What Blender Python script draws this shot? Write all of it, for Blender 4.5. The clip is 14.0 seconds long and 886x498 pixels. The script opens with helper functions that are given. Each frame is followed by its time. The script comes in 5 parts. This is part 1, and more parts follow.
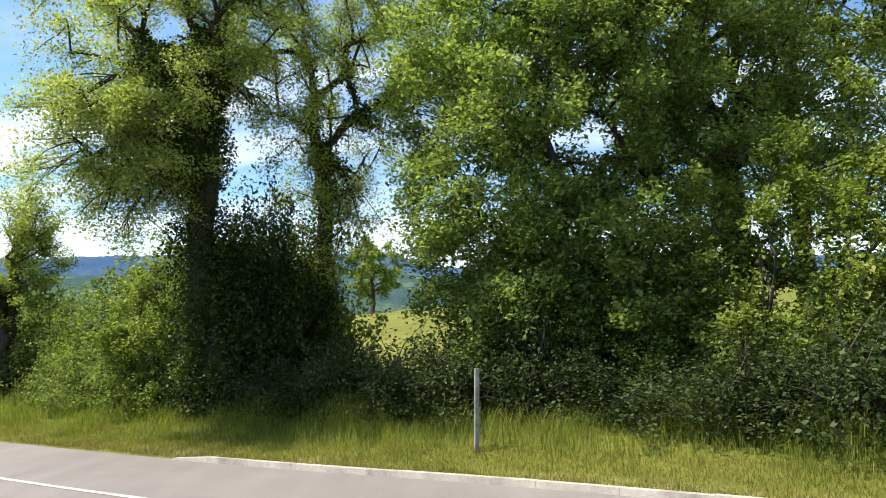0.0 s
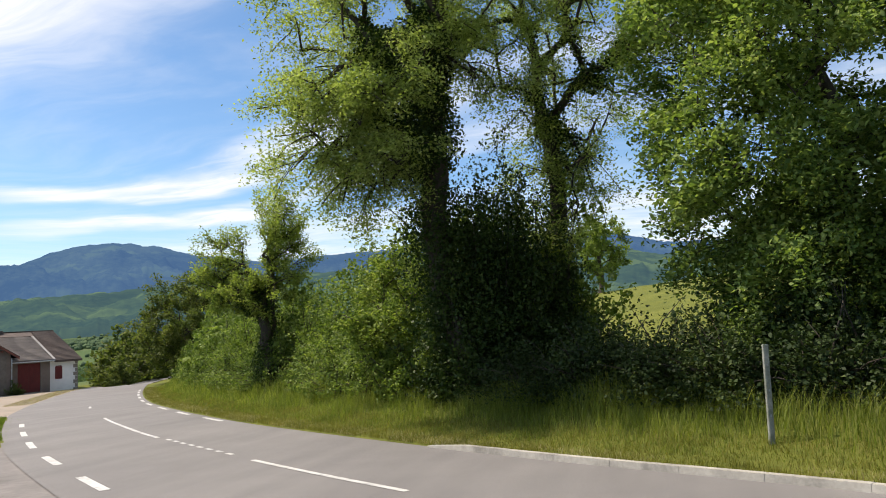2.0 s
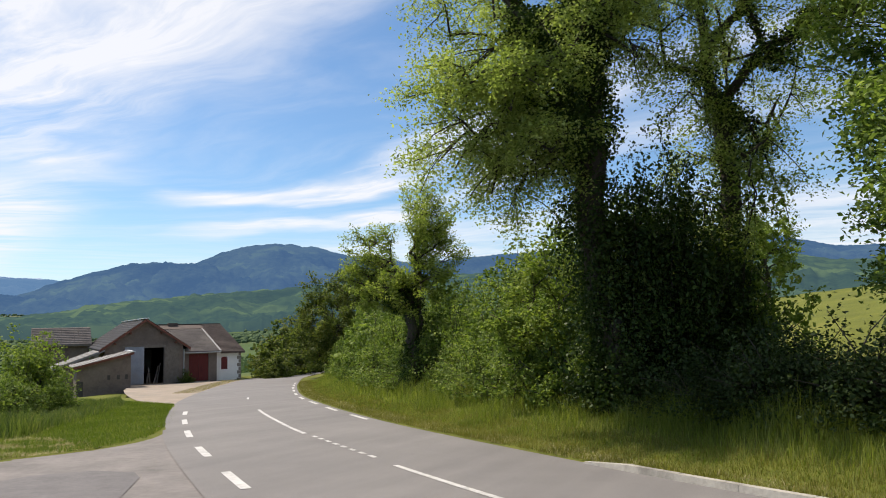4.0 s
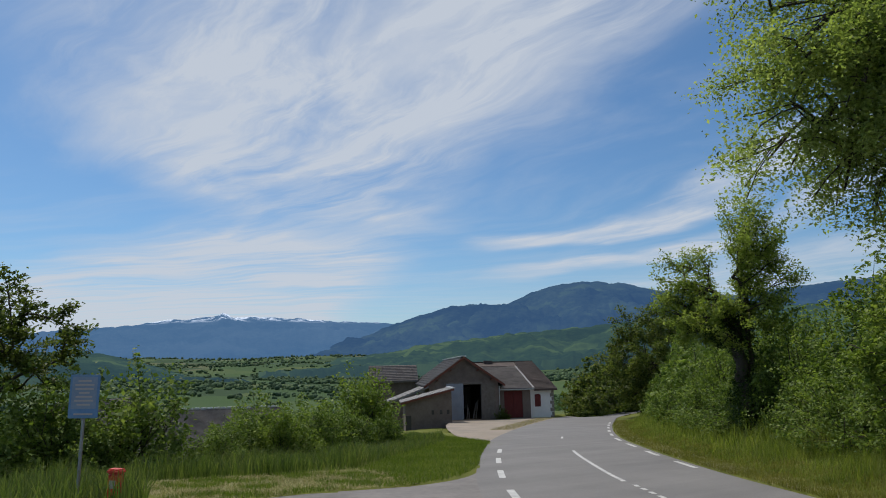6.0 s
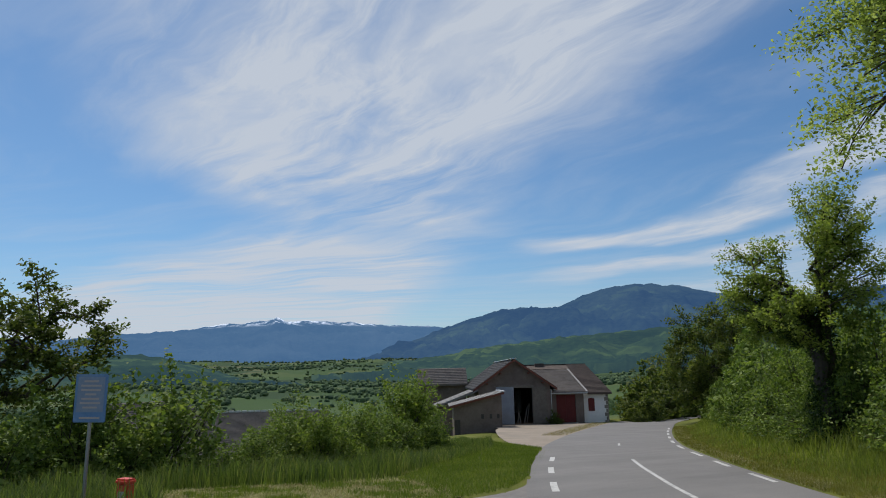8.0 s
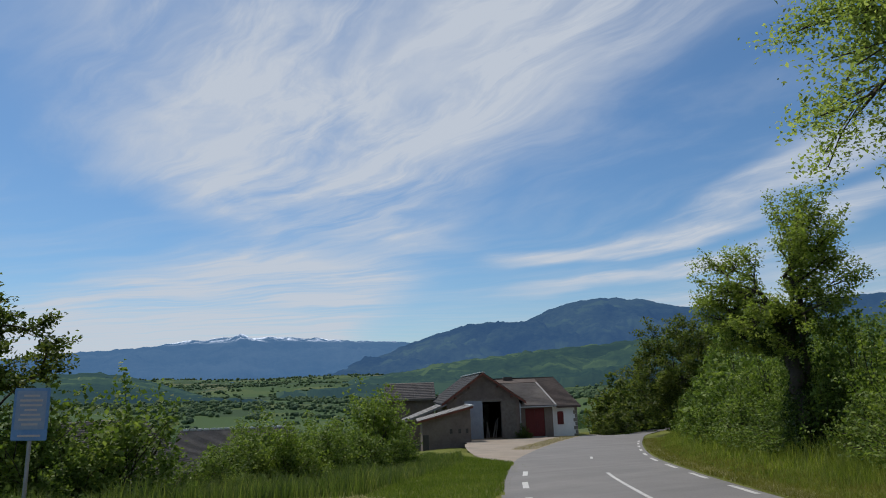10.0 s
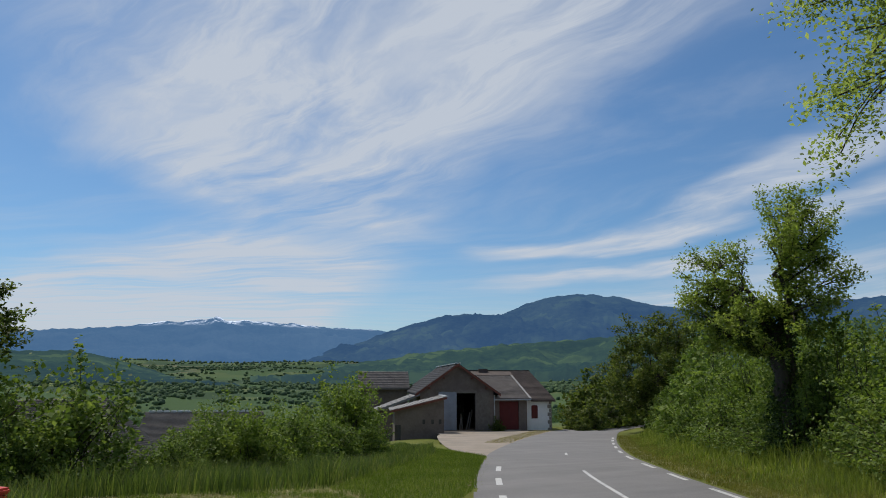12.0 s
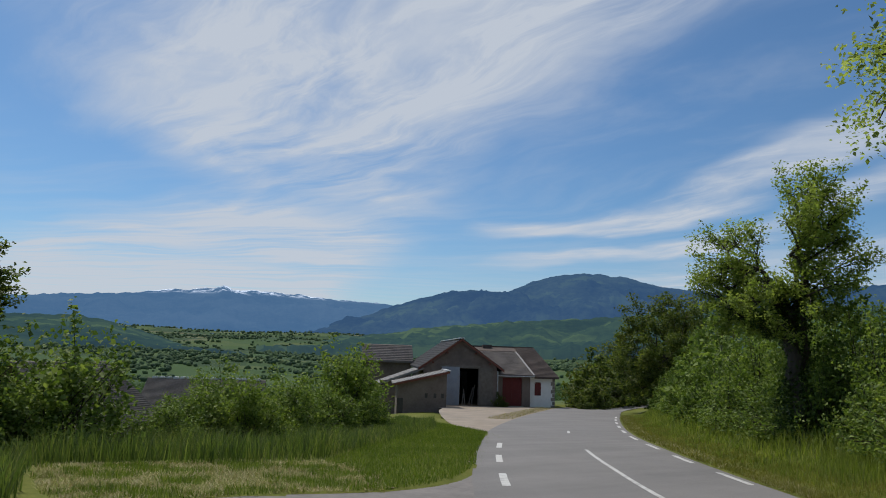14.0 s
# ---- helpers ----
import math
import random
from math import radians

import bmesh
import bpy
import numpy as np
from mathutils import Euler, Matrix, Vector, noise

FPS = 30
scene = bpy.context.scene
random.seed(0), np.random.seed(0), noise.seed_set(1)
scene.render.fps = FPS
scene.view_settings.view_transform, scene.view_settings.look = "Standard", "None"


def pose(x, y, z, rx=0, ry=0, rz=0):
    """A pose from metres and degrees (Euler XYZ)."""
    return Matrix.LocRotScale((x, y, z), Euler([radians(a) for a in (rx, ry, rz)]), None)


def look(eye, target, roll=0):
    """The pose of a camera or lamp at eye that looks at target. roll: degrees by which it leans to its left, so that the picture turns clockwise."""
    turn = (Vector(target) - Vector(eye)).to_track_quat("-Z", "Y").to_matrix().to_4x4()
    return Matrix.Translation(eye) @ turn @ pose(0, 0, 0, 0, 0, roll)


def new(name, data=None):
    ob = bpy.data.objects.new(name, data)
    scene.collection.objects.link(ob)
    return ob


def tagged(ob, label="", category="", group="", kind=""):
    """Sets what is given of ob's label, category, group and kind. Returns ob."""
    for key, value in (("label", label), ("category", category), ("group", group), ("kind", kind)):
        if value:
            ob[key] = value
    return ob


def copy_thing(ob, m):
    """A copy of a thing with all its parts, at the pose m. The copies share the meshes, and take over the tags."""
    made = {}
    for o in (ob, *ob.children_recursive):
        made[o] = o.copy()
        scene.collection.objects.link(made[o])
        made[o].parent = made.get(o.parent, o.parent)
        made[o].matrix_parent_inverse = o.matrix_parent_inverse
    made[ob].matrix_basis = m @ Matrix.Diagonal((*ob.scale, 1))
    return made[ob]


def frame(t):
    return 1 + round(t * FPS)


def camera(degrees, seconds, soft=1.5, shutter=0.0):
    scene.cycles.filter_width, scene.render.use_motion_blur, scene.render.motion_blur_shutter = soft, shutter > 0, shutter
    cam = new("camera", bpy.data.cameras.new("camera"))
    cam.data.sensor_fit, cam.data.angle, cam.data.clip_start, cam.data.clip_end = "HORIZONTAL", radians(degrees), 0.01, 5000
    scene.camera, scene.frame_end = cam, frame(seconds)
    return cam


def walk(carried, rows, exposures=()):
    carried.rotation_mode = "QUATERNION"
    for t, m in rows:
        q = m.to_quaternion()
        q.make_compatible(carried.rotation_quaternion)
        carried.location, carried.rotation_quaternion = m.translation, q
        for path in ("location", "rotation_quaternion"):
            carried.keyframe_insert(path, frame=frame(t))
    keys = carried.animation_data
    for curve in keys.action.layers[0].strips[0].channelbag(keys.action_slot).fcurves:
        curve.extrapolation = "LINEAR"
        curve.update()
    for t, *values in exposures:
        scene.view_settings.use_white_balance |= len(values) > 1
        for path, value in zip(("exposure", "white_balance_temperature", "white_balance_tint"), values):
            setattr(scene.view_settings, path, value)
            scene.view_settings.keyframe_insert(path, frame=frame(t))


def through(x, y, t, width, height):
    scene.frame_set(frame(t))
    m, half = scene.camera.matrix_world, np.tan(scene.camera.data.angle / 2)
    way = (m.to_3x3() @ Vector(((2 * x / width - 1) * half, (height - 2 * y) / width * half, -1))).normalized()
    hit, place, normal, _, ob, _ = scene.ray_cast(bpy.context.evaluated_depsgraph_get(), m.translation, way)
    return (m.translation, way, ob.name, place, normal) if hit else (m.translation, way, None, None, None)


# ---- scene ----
cam = camera(62.2, 14.0, 1.0)
PATH = [
    (0, (2.337, -2.212, 2.154), (2.355, -0.224, 2.372), -0.4),
    (0.5, (2.182, -2.007, 2.173), (2.088, -0.019, 2.369), -0.6),
    (1, (2.107, -1.637, 2.114), (1.749, 0.318, 2.329), -1.5),
    (1.5, (1.928, -1.364, 2.105), (1.354, 0.541, 2.314), -1.3),
    (2, (1.771, -1.119, 2.099), (1.201, 0.789, 2.286), -2.8),
    (2.5, (1.647, -0.781, 2.093), (1.048, 1.118, 2.274), -1.9),
    (2.7, (1.613, -0.709, 2.091), (0.943, 1.168, 2.264), -1.2),
    (4.8, (0.997, 0.328, 2.049), (-0.093, 1.983, 2.313), -2.7),
    (5, (0.917, 0.455, 2.04), (-0.254, 2.051, 2.322), -2.8),
    (5.4, (0.716, 0.659, 2.01), (-0.764, 1.963, 2.343), -1.4),
    (5.5, (0.655, 0.713, 2.008), (-0.873, 1.959, 2.342), -1.4),
    (6, (0.337, 0.989, 1.999), (-1.211, 2.212, 2.325), -1.4),
    (6.5, (0.067, 1.236, 1.981), (-1.541, 2.365, 2.353), -0.9),
    (7, (-0.237, 1.504, 1.961), (-1.965, 2.449, 2.308), -0.1),
    (7.5, (-0.572, 1.805, 1.959), (-2.206, 2.909, 2.294), -1.3),
    (7.7, (-0.699, 1.934, 1.953), (-2.329, 3.043, 2.289), -1.3),
    (9.8, (-1.399, 2.338, 1.858), (-2.97, 3.517, 2.234), -1.8),
    (10, (-1.478, 2.394, 1.859), (-3.046, 3.578, 2.235), -1.9),
    (10.5, (-1.691, 2.557, 1.873), (-3.237, 3.766, 2.258), -1.3),
    (11, (-1.868, 2.728, 1.843), (-3.409, 3.939, 2.241), -0.3),
    (11.5, (-2.055, 2.885, 1.845), (-3.607, 4.094, 2.203), -0.3),
    (12, (-2.22, 2.981, 1.844), (-3.758, 4.21, 2.194), 0.1),
    (12.5, (-2.316, 3.124, 1.827), (-3.847, 4.358, 2.189), -0.0),
    (13, (-2.428, 3.27, 1.809), (-3.978, 4.49, 2.145), 0.1),
    (13.5, (-2.573, 3.366, 1.792), (-4.13, 4.591, 2.067), 2.3),
    (14, (-2.682, 3.435, 1.801), (-4.241, 4.655, 2.085), 1.8),
]
EXPOSURE = ((0.0, 1.15, 7250, 14), (1.0, 0.85, 7250, 14), (2.7, 0.5, 7250, 14), (5.0, 0.15, 6900, 12), (5.6, -0.28, 6500, 10), (14.0, -0.33, 6500, 10))
walk(cam, [(t, look(eye, target, roll)) for t, eye, target, roll in PATH], EXPOSURE)

# ---------------------------------------------------------------- light
SUN_BEARING, SUN_HEIGHT = 89.0, 57.0
sun_way = Vector((-math.sin(radians(SUN_BEARING)) * math.cos(radians(SUN_HEIGHT)),
                  math.cos(radians(SUN_BEARING)) * math.cos(radians(SUN_HEIGHT)), math.sin(radians(SUN_HEIGHT))))
SKY_STRENGTH, CLOUD = 0.105, (0.68, 0.74, 0.83)
sun_data = bpy.data.lights.new("sun", "SUN")
sun_data.energy, sun_data.angle, sun_data.color = 4.2, radians(0.6), (1.0, 0.95, 0.86)
sun = new("sun", sun_data)
sun.matrix_world = look(sun_way * 100, (0, 0, 0))


class Nodes:
    """A small shorthand for node trees."""

    def __init__(self, tree):
        self.tree = tree
        tree.nodes.clear()

    def add(self, kind, inputs=None, **props):
        node = self.tree.nodes.new(kind)
        for key, value in props.items():
            setattr(node, key, value)
        for key, value in (inputs or {}).items():
            if isinstance(value, bpy.types.NodeSocket):
                self.tree.links.new(value, node.inputs[key])
            else:
                node.inputs[key].default_value = value
        return node

    def math(self, op, a, b=0.0, clamp=False):
        return self.add("ShaderNodeMath", {0: a, 1: b}, operation=op, use_clamp=clamp).outputs[0]

    def noise(self, vector, scale, detail=4.0, rough=0.55, distortion=0.0):
        return self.add("ShaderNodeTexNoise", {"Vector": vector, "Scale": scale, "Detail": detail, "Roughness": rough,
                                               "Distortion": distortion}).outputs[0]

    def smooth(self, value, low, high, to_low=0.0, to_high=1.0):
        return self.add("ShaderNodeMapRange", {"Value": value, "From Min": low, "From Max": high, "To Min": to_low, "To Max": to_high},
                        interpolation_type="SMOOTHSTEP").outputs[0]

    def ramp(self, value, stops):
        node = self.add("ShaderNodeValToRGB", {"Fac": value})
        ramp = node.color_ramp
        while len(ramp.elements) < len(stops):
            ramp.elements.new(0.5)
        for element, (at, colour) in zip(ramp.elements, stops):
            element.position, element.color = at, (*colour, 1)
        return node.outputs[0]

    def mix(self, fac, a, b, blend="MIX"):
        node = self.add("ShaderNodeMix", {"Factor": fac, 6: a, 7: b}, data_type="RGBA", blend_type=blend)
        return node.outputs[2]


def colour(r, g, b):
    return (r, g, b, 1.0)


# sky with thin cirrus sheets
world = bpy.data.worlds.new("world")
scene.world = world
world.use_nodes = True
w = Nodes(world.node_tree)
sky = w.add("ShaderNodeTexSky", sky_type="NISHITA", sun_disc=False, sun_elevation=radians(SUN_HEIGHT), sun_rotation=radians(-SUN_BEARING),
            air_density=1.0, dust_density=0.6, ozone_density=2.2, altitude=300)
way = w.add("ShaderNodeTexCoord").outputs["Generated"]
axes = w.add("ShaderNodeSeparateXYZ", {0: way})
rise = w.math("ADD", w.math("MAXIMUM", axes.outputs[2], 0.0), 0.10)
flat = w.add("ShaderNodeCombineXYZ", {0: w.math("DIVIDE", axes.outputs[0], rise), 1: w.math("DIVIDE", axes.outputs[1], rise), 2: 0.0}).outputs[0]
# u runs along the streaks towards the mountains, v across them
shift = w.add("ShaderNodeTexNoise", {"Vector": flat, "Scale": 1.3, "Detail": 3.0}).outputs["Color"]
shift = w.add("ShaderNodeVectorMath", {0: shift, 1: (0.5, 0.5, 0.5)}, operation="SUBTRACT").outputs[0]
shift = w.add("ShaderNodeVectorMath", {0: shift, "Scale": 0.45}, operation="SCALE").outputs[0]
bent = w.add("ShaderNodeVectorMath", {0: flat, 1: shift}, operation="ADD").outputs[0]
plan = w.add("ShaderNodeSeparateXYZ", {0: bent})
u, v = w.math("MULTIPLY", plan.outputs[0], -1.0), plan.outputs[1]


def along_u(stops):
    """A value given at places along the streaks."""
    grey = w.ramp(w.math("DIVIDE", u, 6.0, True), [(at / 6.0, (value / 4.0,) * 3) for at, value in stops])
    return w.math("MULTIPLY", grey, 4.0)


def sheet(near_side, far_side, soft):
    """Cover between two sides of a cloud sheet, with soft rims."""
    return w.math("MULTIPLY", w.smooth(w.math("SUBTRACT", v, near_side), -0.3 * soft, soft), w.smooth(w.math("SUBTRACT", far_side, v), -0.3 * soft, soft))


def ribbon(middle, half):
    """A thin band of cloud along a bowed middle."""
    return w.smooth(w.math("DIVIDE", w.math("ABSOLUTE", w.math("SUBTRACT", v, middle)), half), 0.25, 1.0, 1.0, 0.0)


# fibres follow the main sheet's bend away from the zenith
late = w.math("MAXIMUM", w.math("SUBTRACT", u, 2.1), 0.0)
fibre = w.math("ADD", v, w.math("MULTIPLY", w.math("MULTIPLY", late, late), 0.30))
lie = w.add("ShaderNodeCombineXYZ", {0: u, 1: fibre, 2: 0.0}).outputs[0]
broad = w.noise(w.add("ShaderNodeMapping", {"Vector": lie, "Scale": (1.0, 2.3, 1.0)}).outputs[0], 1.0, 6.0, 0.58, 0.3)
wisps = w.noise(w.add("ShaderNodeMapping", {"Vector": lie, "Rotation": (0, 0, radians(9)), "Scale": (1.9, 7.0, 1.0)}).outputs[0], 1.0, 6.0, 0.64, 0.5)
main = sheet(along_u(((0.0, 0.0), (1.5, 0.1), (2.0, 0.32), (2.5, 0.50), (2.8, 0.85), (3.1, 1.0), (3.7, 0.8), (4.3, 0.5), (5.2, 0.25))),
             along_u(((0.0, 1.45), (0.9, 1.55), (1.4, 1.62), (1.9, 1.80), (2.4, 1.98), (3.4, 2.5), (4.6, 2.9), (6.0, 3.2))), 0.45)
weight = along_u(((0.0, 1.0), (2.35, 1.0), (2.7, 0.85), (2.95, 0.55), (3.3, 1.15), (3.7, 0.7), (3.95, 1.1), (4.3, 0.7), (4.8, 1.0)))
second = w.math("MULTIPLY", ribbon(along_u(((0.0, 2.2), (0.86, 2.36), (1.3, 2.6), (1.68, 2.76), (2.0, 2.84), (2.37, 2.78), (2.67, 2.46))), 0.27), w.smooth(u, 2.5, 2.95, 1.0, 0.0))
third = w.math("MULTIPLY", ribbon(along_u(((0.0, 2.62), (1.09, 2.95), (1.6, 3.25), (2.14, 3.43), (2.44, 3.36), (2.92, 3.1))), 0.24), w.smooth(u, 2.7, 3.5, 0.85, 0.0))
early = w.math("MULTIPLY", w.smooth(v, -1.2, -0.7), w.smooth(v, -0.4, 0.1, 0.8, 0.0))
beyond = w.math("MULTIPLY", w.smooth(v, 3.4, 4.0), w.smooth(v, 5.0, 6.5, 0.5, 0.0))
texture = w.math("ADD", w.smooth(broad, 0.26, 0.62, 0.36, 0.90), w.math("MULTIPLY", w.smooth(wisps, 0.36, 0.70, -0.5, 0.5), 0.42))
sheets = w.math("ADD", w.math("ADD", w.math("MULTIPLY", main, weight), w.math("MULTIPLY", w.math("ADD", second, third), w.smooth(u, 0.3, 1.5, 0.45, 1.0))), w.math("ADD", early, beyond), True)
veil = w.math("MULTIPLY", sheets, texture)
thin = w.math("MULTIPLY", w.smooth(broad, 0.42, 0.75), 0.22)
low = w.math("MULTIPLY", w.smooth(axes.outputs[2], 0.0, 0.19, 0.52, 0.0), w.smooth(wisps, 0.30, 0.68, 0.45, 1.0))
cover = w.math("MINIMUM", w.math("ADD", w.math("ADD", veil, thin), low), 0.92)
sky_light = w.add("ShaderNodeVectorMath", {0: sky.outputs[0], "Scale": SKY_STRENGTH}, operation="SCALE").outputs[0]
blue = w.mix(1.0, sky_light, colour(0.67, 0.92, 1.09), "MULTIPLY")
background = w.add("ShaderNodeBackground", {"Color": w.mix(cover, blue, colour(*CLOUD)), "Strength": 1.0})
w.add("ShaderNodeOutputWorld", {"Surface": background.outputs[0]})

# ---------------------------------------------------------------- materials
def material(name):
    m = bpy.data.materials.new(name)
    m.use_nodes = True
    return m, Nodes(m.node_tree)


def finish(m, n, base, rough=0.8, metal=0.0, bump=None, height=0.02, specular=0.3):
    inputs = {"Base Color": base, "Roughness": rough, "Metallic": metal, "Specular IOR Level": specular}
    if bump is not None:
        inputs["Normal"] = n.add("ShaderNodeBump", {"Height": bump, "Distance": height, "Strength": 0.7}).outputs[0]
    n.add("ShaderNodeOutputMaterial", {"Surface": n.add("ShaderNodeBsdfPrincipled", inputs).outputs[0]})
    return m


def place_of(n):
    return n.add("ShaderNodeNewGeometry").outputs["Position"]


def leaf_material(name, dark, mid, light, through=0.35, rough=0.6):
    """Leaves differ one by one; part of the light passes through them."""
    m, n = material(name)
    geometry = n.add("ShaderNodeNewGeometry")
    patch = n.noise(geometry.outputs["Position"], 0.7, 3.0)
    pick = n.math("ADD", n.math("MULTIPLY", geometry.outputs["Random Per Island"], 0.75), n.math("MULTIPLY", n.math("SUBTRACT", patch, 0.5), 1.0), True)
    tone = n.ramp(pick, ((0.0, dark), (0.5, mid), (1.0, light)))
    front = n.add("ShaderNodeBsdfPrincipled", {"Base Color": tone, "Roughness": rough, "Specular IOR Level": 0.14})
    back = n.add("ShaderNodeBsdfTranslucent", {"Color": n.mix(1.0, tone, colour(1.35, 1.45, 0.72), "MULTIPLY")})
    n.add("ShaderNodeOutputMaterial", {"Surface": n.add("ShaderNodeMixShader", {0: through, 1: front.outputs[0], 2: back.outputs[0]}).outputs[0]})
    return m


def bark_material(name, a, b):
    m, n = material(name)
    p = place_of(n)
    grain = n.noise(n.add("ShaderNodeMapping", {"Vector": p, "Scale": (9, 9, 1.6)}).outputs[0], 1.0, 5.0, 0.6)
    return finish(m, n, n.ramp(grain, ((0.25, a), (0.75, b))), 0.9, 0, grain, 0.03)


def rough_material(name, a, b, scale, stain=None, amount=0.5, rough=0.85, height=0.01, metal=0.0):
    """A mottled surface: two grains and an optional stain colour in patches."""
    m, n = material(name)
    p = place_of(n)
    fine = n.noise(p, scale * 6, 5.0, 0.6)
    broad = n.noise(p, scale, 4.0, 0.55)
    tone = n.ramp(n.math("ADD", n.math("MULTIPLY", fine, 0.45), n.math("MULTIPLY", broad, 0.55)), ((0.3, a), (0.7, b)))
    if stain:
        tone = n.mix(n.math("MULTIPLY", n.smooth(n.noise(p, scale * 0.45, 6.0, 0.65), 0.48, 0.68), amount), tone, colour(*stain))
    return finish(m, n, tone, rough, metal, fine, height)


ASH = leaf_material("ash_leaves", (0.15, 0.20, 0.055), (0.29, 0.35, 0.12), (0.46, 0.50, 0.24), 0.50)
GREENASH = leaf_material("green_ash_leaves", (0.11, 0.155, 0.035), (0.21, 0.265, 0.065), (0.36, 0.40, 0.14), 0.5)
MAPLE = leaf_material("maple_leaves", (0.075, 0.130, 0.034), (0.205, 0.285, 0.078), (0.39, 0.45, 0.17), 0.42)
PALEMAPLE = leaf_material("pale_maple_leaves", (0.11, 0.17, 0.045), (0.26, 0.33, 0.105), (0.45, 0.50, 0.21), 0.45)
IVY = leaf_material("ivy_leaves", (0.020, 0.040, 0.011), (0.044, 0.076, 0.018), (0.105, 0.14, 0.042), 0.25, 0.5)
HEDGE = leaf_material("hedge_leaves", (0.060, 0.100, 0.022), (0.140, 0.200, 0.046), (0.29, 0.34, 0.11), 0.36)
LIME = leaf_material("young_leaves", (0.085, 0.130, 0.026), (0.175, 0.240, 0.050), (0.33, 0.37, 0.12), 0.38)
BRAMBLE = leaf_material("bramble_leaves", (0.017, 0.031, 0.011), (0.038, 0.064, 0.020), (0.105, 0.130, 0.05), 0.22, 0.55)
OAK = leaf_material("oak_leaves", (0.046, 0.072, 0.018), (0.105, 0.135, 0.034), (0.21, 0.22, 0.07), 0.38)
BARK = bark_material("bark", (0.028, 0.023, 0.018), (0.085, 0.070, 0.055))
BLADE = leaf_material("tall_grass", (0.090, 0.125, 0.022), (0.175, 0.215, 0.042), (0.34, 0.33, 0.13), 0.45, 0.6)
RANK = leaf_material("rank_grass", (0.050, 0.080, 0.022), (0.105, 0.145, 0.040), (0.22, 0.22, 0.09), 0.4, 0.65)
SHORT = leaf_material("short_grass", (0.105, 0.112, 0.020), (0.175, 0.170, 0.038), (0.33, 0.275, 0.11), 0.35, 0.6)
LAWNGREEN = leaf_material("mown_lawn", (0.075, 0.115, 0.018), (0.135, 0.185, 0.032), (0.24, 0.26, 0.07), 0.35, 0.6)
DRY = leaf_material("dry_grass", (0.20, 0.17, 0.08), (0.36, 0.31, 0.17), (0.50, 0.45, 0.28), 0.2, 0.7)


def ground_material():
    m, n = material("meadow_ground")
    p = place_of(n)
    fine = n.noise(p, 5.0, 6.0, 0.65)
    broad = n.noise(p, 0.35, 4.0)
    near = n.ramp(n.math("ADD", n.math("MULTIPLY", fine, 0.5), n.math("MULTIPLY", broad, 0.5)),
                  ((0.3, (0.068, 0.082, 0.020)), (0.55, (0.125, 0.138, 0.027)), (0.75, (0.19, 0.175, 0.055))))
    # far fields: a patchwork of pasture, hay and woodland
    cells = n.add("ShaderNodeTexVoronoi", {"Vector": n.add("ShaderNodeVectorMath", {0: p, 1: n.add("ShaderNodeVectorMath", {
        0: n.add("ShaderNodeTexNoise", {"Vector": p, "Scale": 0.006}).outputs["Color"], "Scale": 90.0}, operation="SCALE").outputs[0]}, operation="ADD").outputs[0],
        "Scale": 0.0115}).outputs["Color"]
    pick = n.add("ShaderNodeSeparateXYZ", {0: cells}).outputs[0]
    field = n.ramp(pick, ((0.0, (0.026, 0.050, 0.026)), (0.35, (0.038, 0.070, 0.028)), (0.62, (0.055, 0.098, 0.032)), (0.85, (0.085, 0.115, 0.042)), (1.0, (0.12, 0.115, 0.065))))
    field = n.mix(n.math("MULTIPLY", n.noise(p, 0.05, 5.0, 0.7), 0.5), field, colour(0.03, 0.06, 0.02))
    away = n.add("ShaderNodeVectorMath", {0: p}, operation="LENGTH").outputs[1]
    tone = n.mix(n.smooth(away, 90, 170), near, field)
    return finish(m, n, tone, 0.95, 0, fine, 0.04, 0.1)


def asphalt_material():
    m, n = material("worn_asphalt")
    p = place_of(n)
    chips = n.noise(p, 95.0, 3.0, 0.7)
    broad = n.noise(p, 0.45, 5.0, 0.6)
    tracks = n.noise(n.add("ShaderNodeMapping", {"Vector": p, "Rotation": (0, 0, radians(42)), "Scale": (1.6, 0.12, 1)}).outputs[0], 1.0, 4.0)
    tone = n.ramp(n.math("ADD", n.math("MULTIPLY", chips, 0.35), n.math("ADD", n.math("MULTIPLY", broad, 0.35), n.math("MULTIPLY", tracks, 0.3))),
                  ((0.32, (0.118, 0.112, 0.112)), (0.68, (0.208, 0.197, 0.190))))
    return finish(m, n, tone, 0.82, 0, chips, 0.006, 0.35)


# valley haze is put into these leaf tones as added blue
WOODS = leaf_material("distant_woods", (0.060, 0.100, 0.060), (0.092, 0.145, 0.072), (0.14, 0.19, 0.08), 0.25, 0.95)
GROUND = ground_material()
ASPHALT = asphalt_material()
OLD_ASPHALT = rough_material("old_layby_asphalt", (0.13, 0.12, 0.115), (0.22, 0.20, 0.19), 1.2, (0.085, 0.08, 0.075), 0.6)
DARK_PATCH = rough_material("patched_asphalt", (0.10, 0.095, 0.097), (0.16, 0.15, 0.15), 2.0)
PAINT = rough_material("road_paint", (0.38, 0.37, 0.355), (0.62, 0.61, 0.59), 8.0, (0.24, 0.235, 0.23), 0.75, 0.6, 0.002)
CONCRETE = rough_material("kerb_concrete", (0.27, 0.255, 0.225), (0.45, 0.425, 0.375), 3.0, (0.10, 0.095, 0.085), 0.6)
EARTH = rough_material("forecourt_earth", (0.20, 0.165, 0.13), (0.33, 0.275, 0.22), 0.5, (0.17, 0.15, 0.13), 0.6)
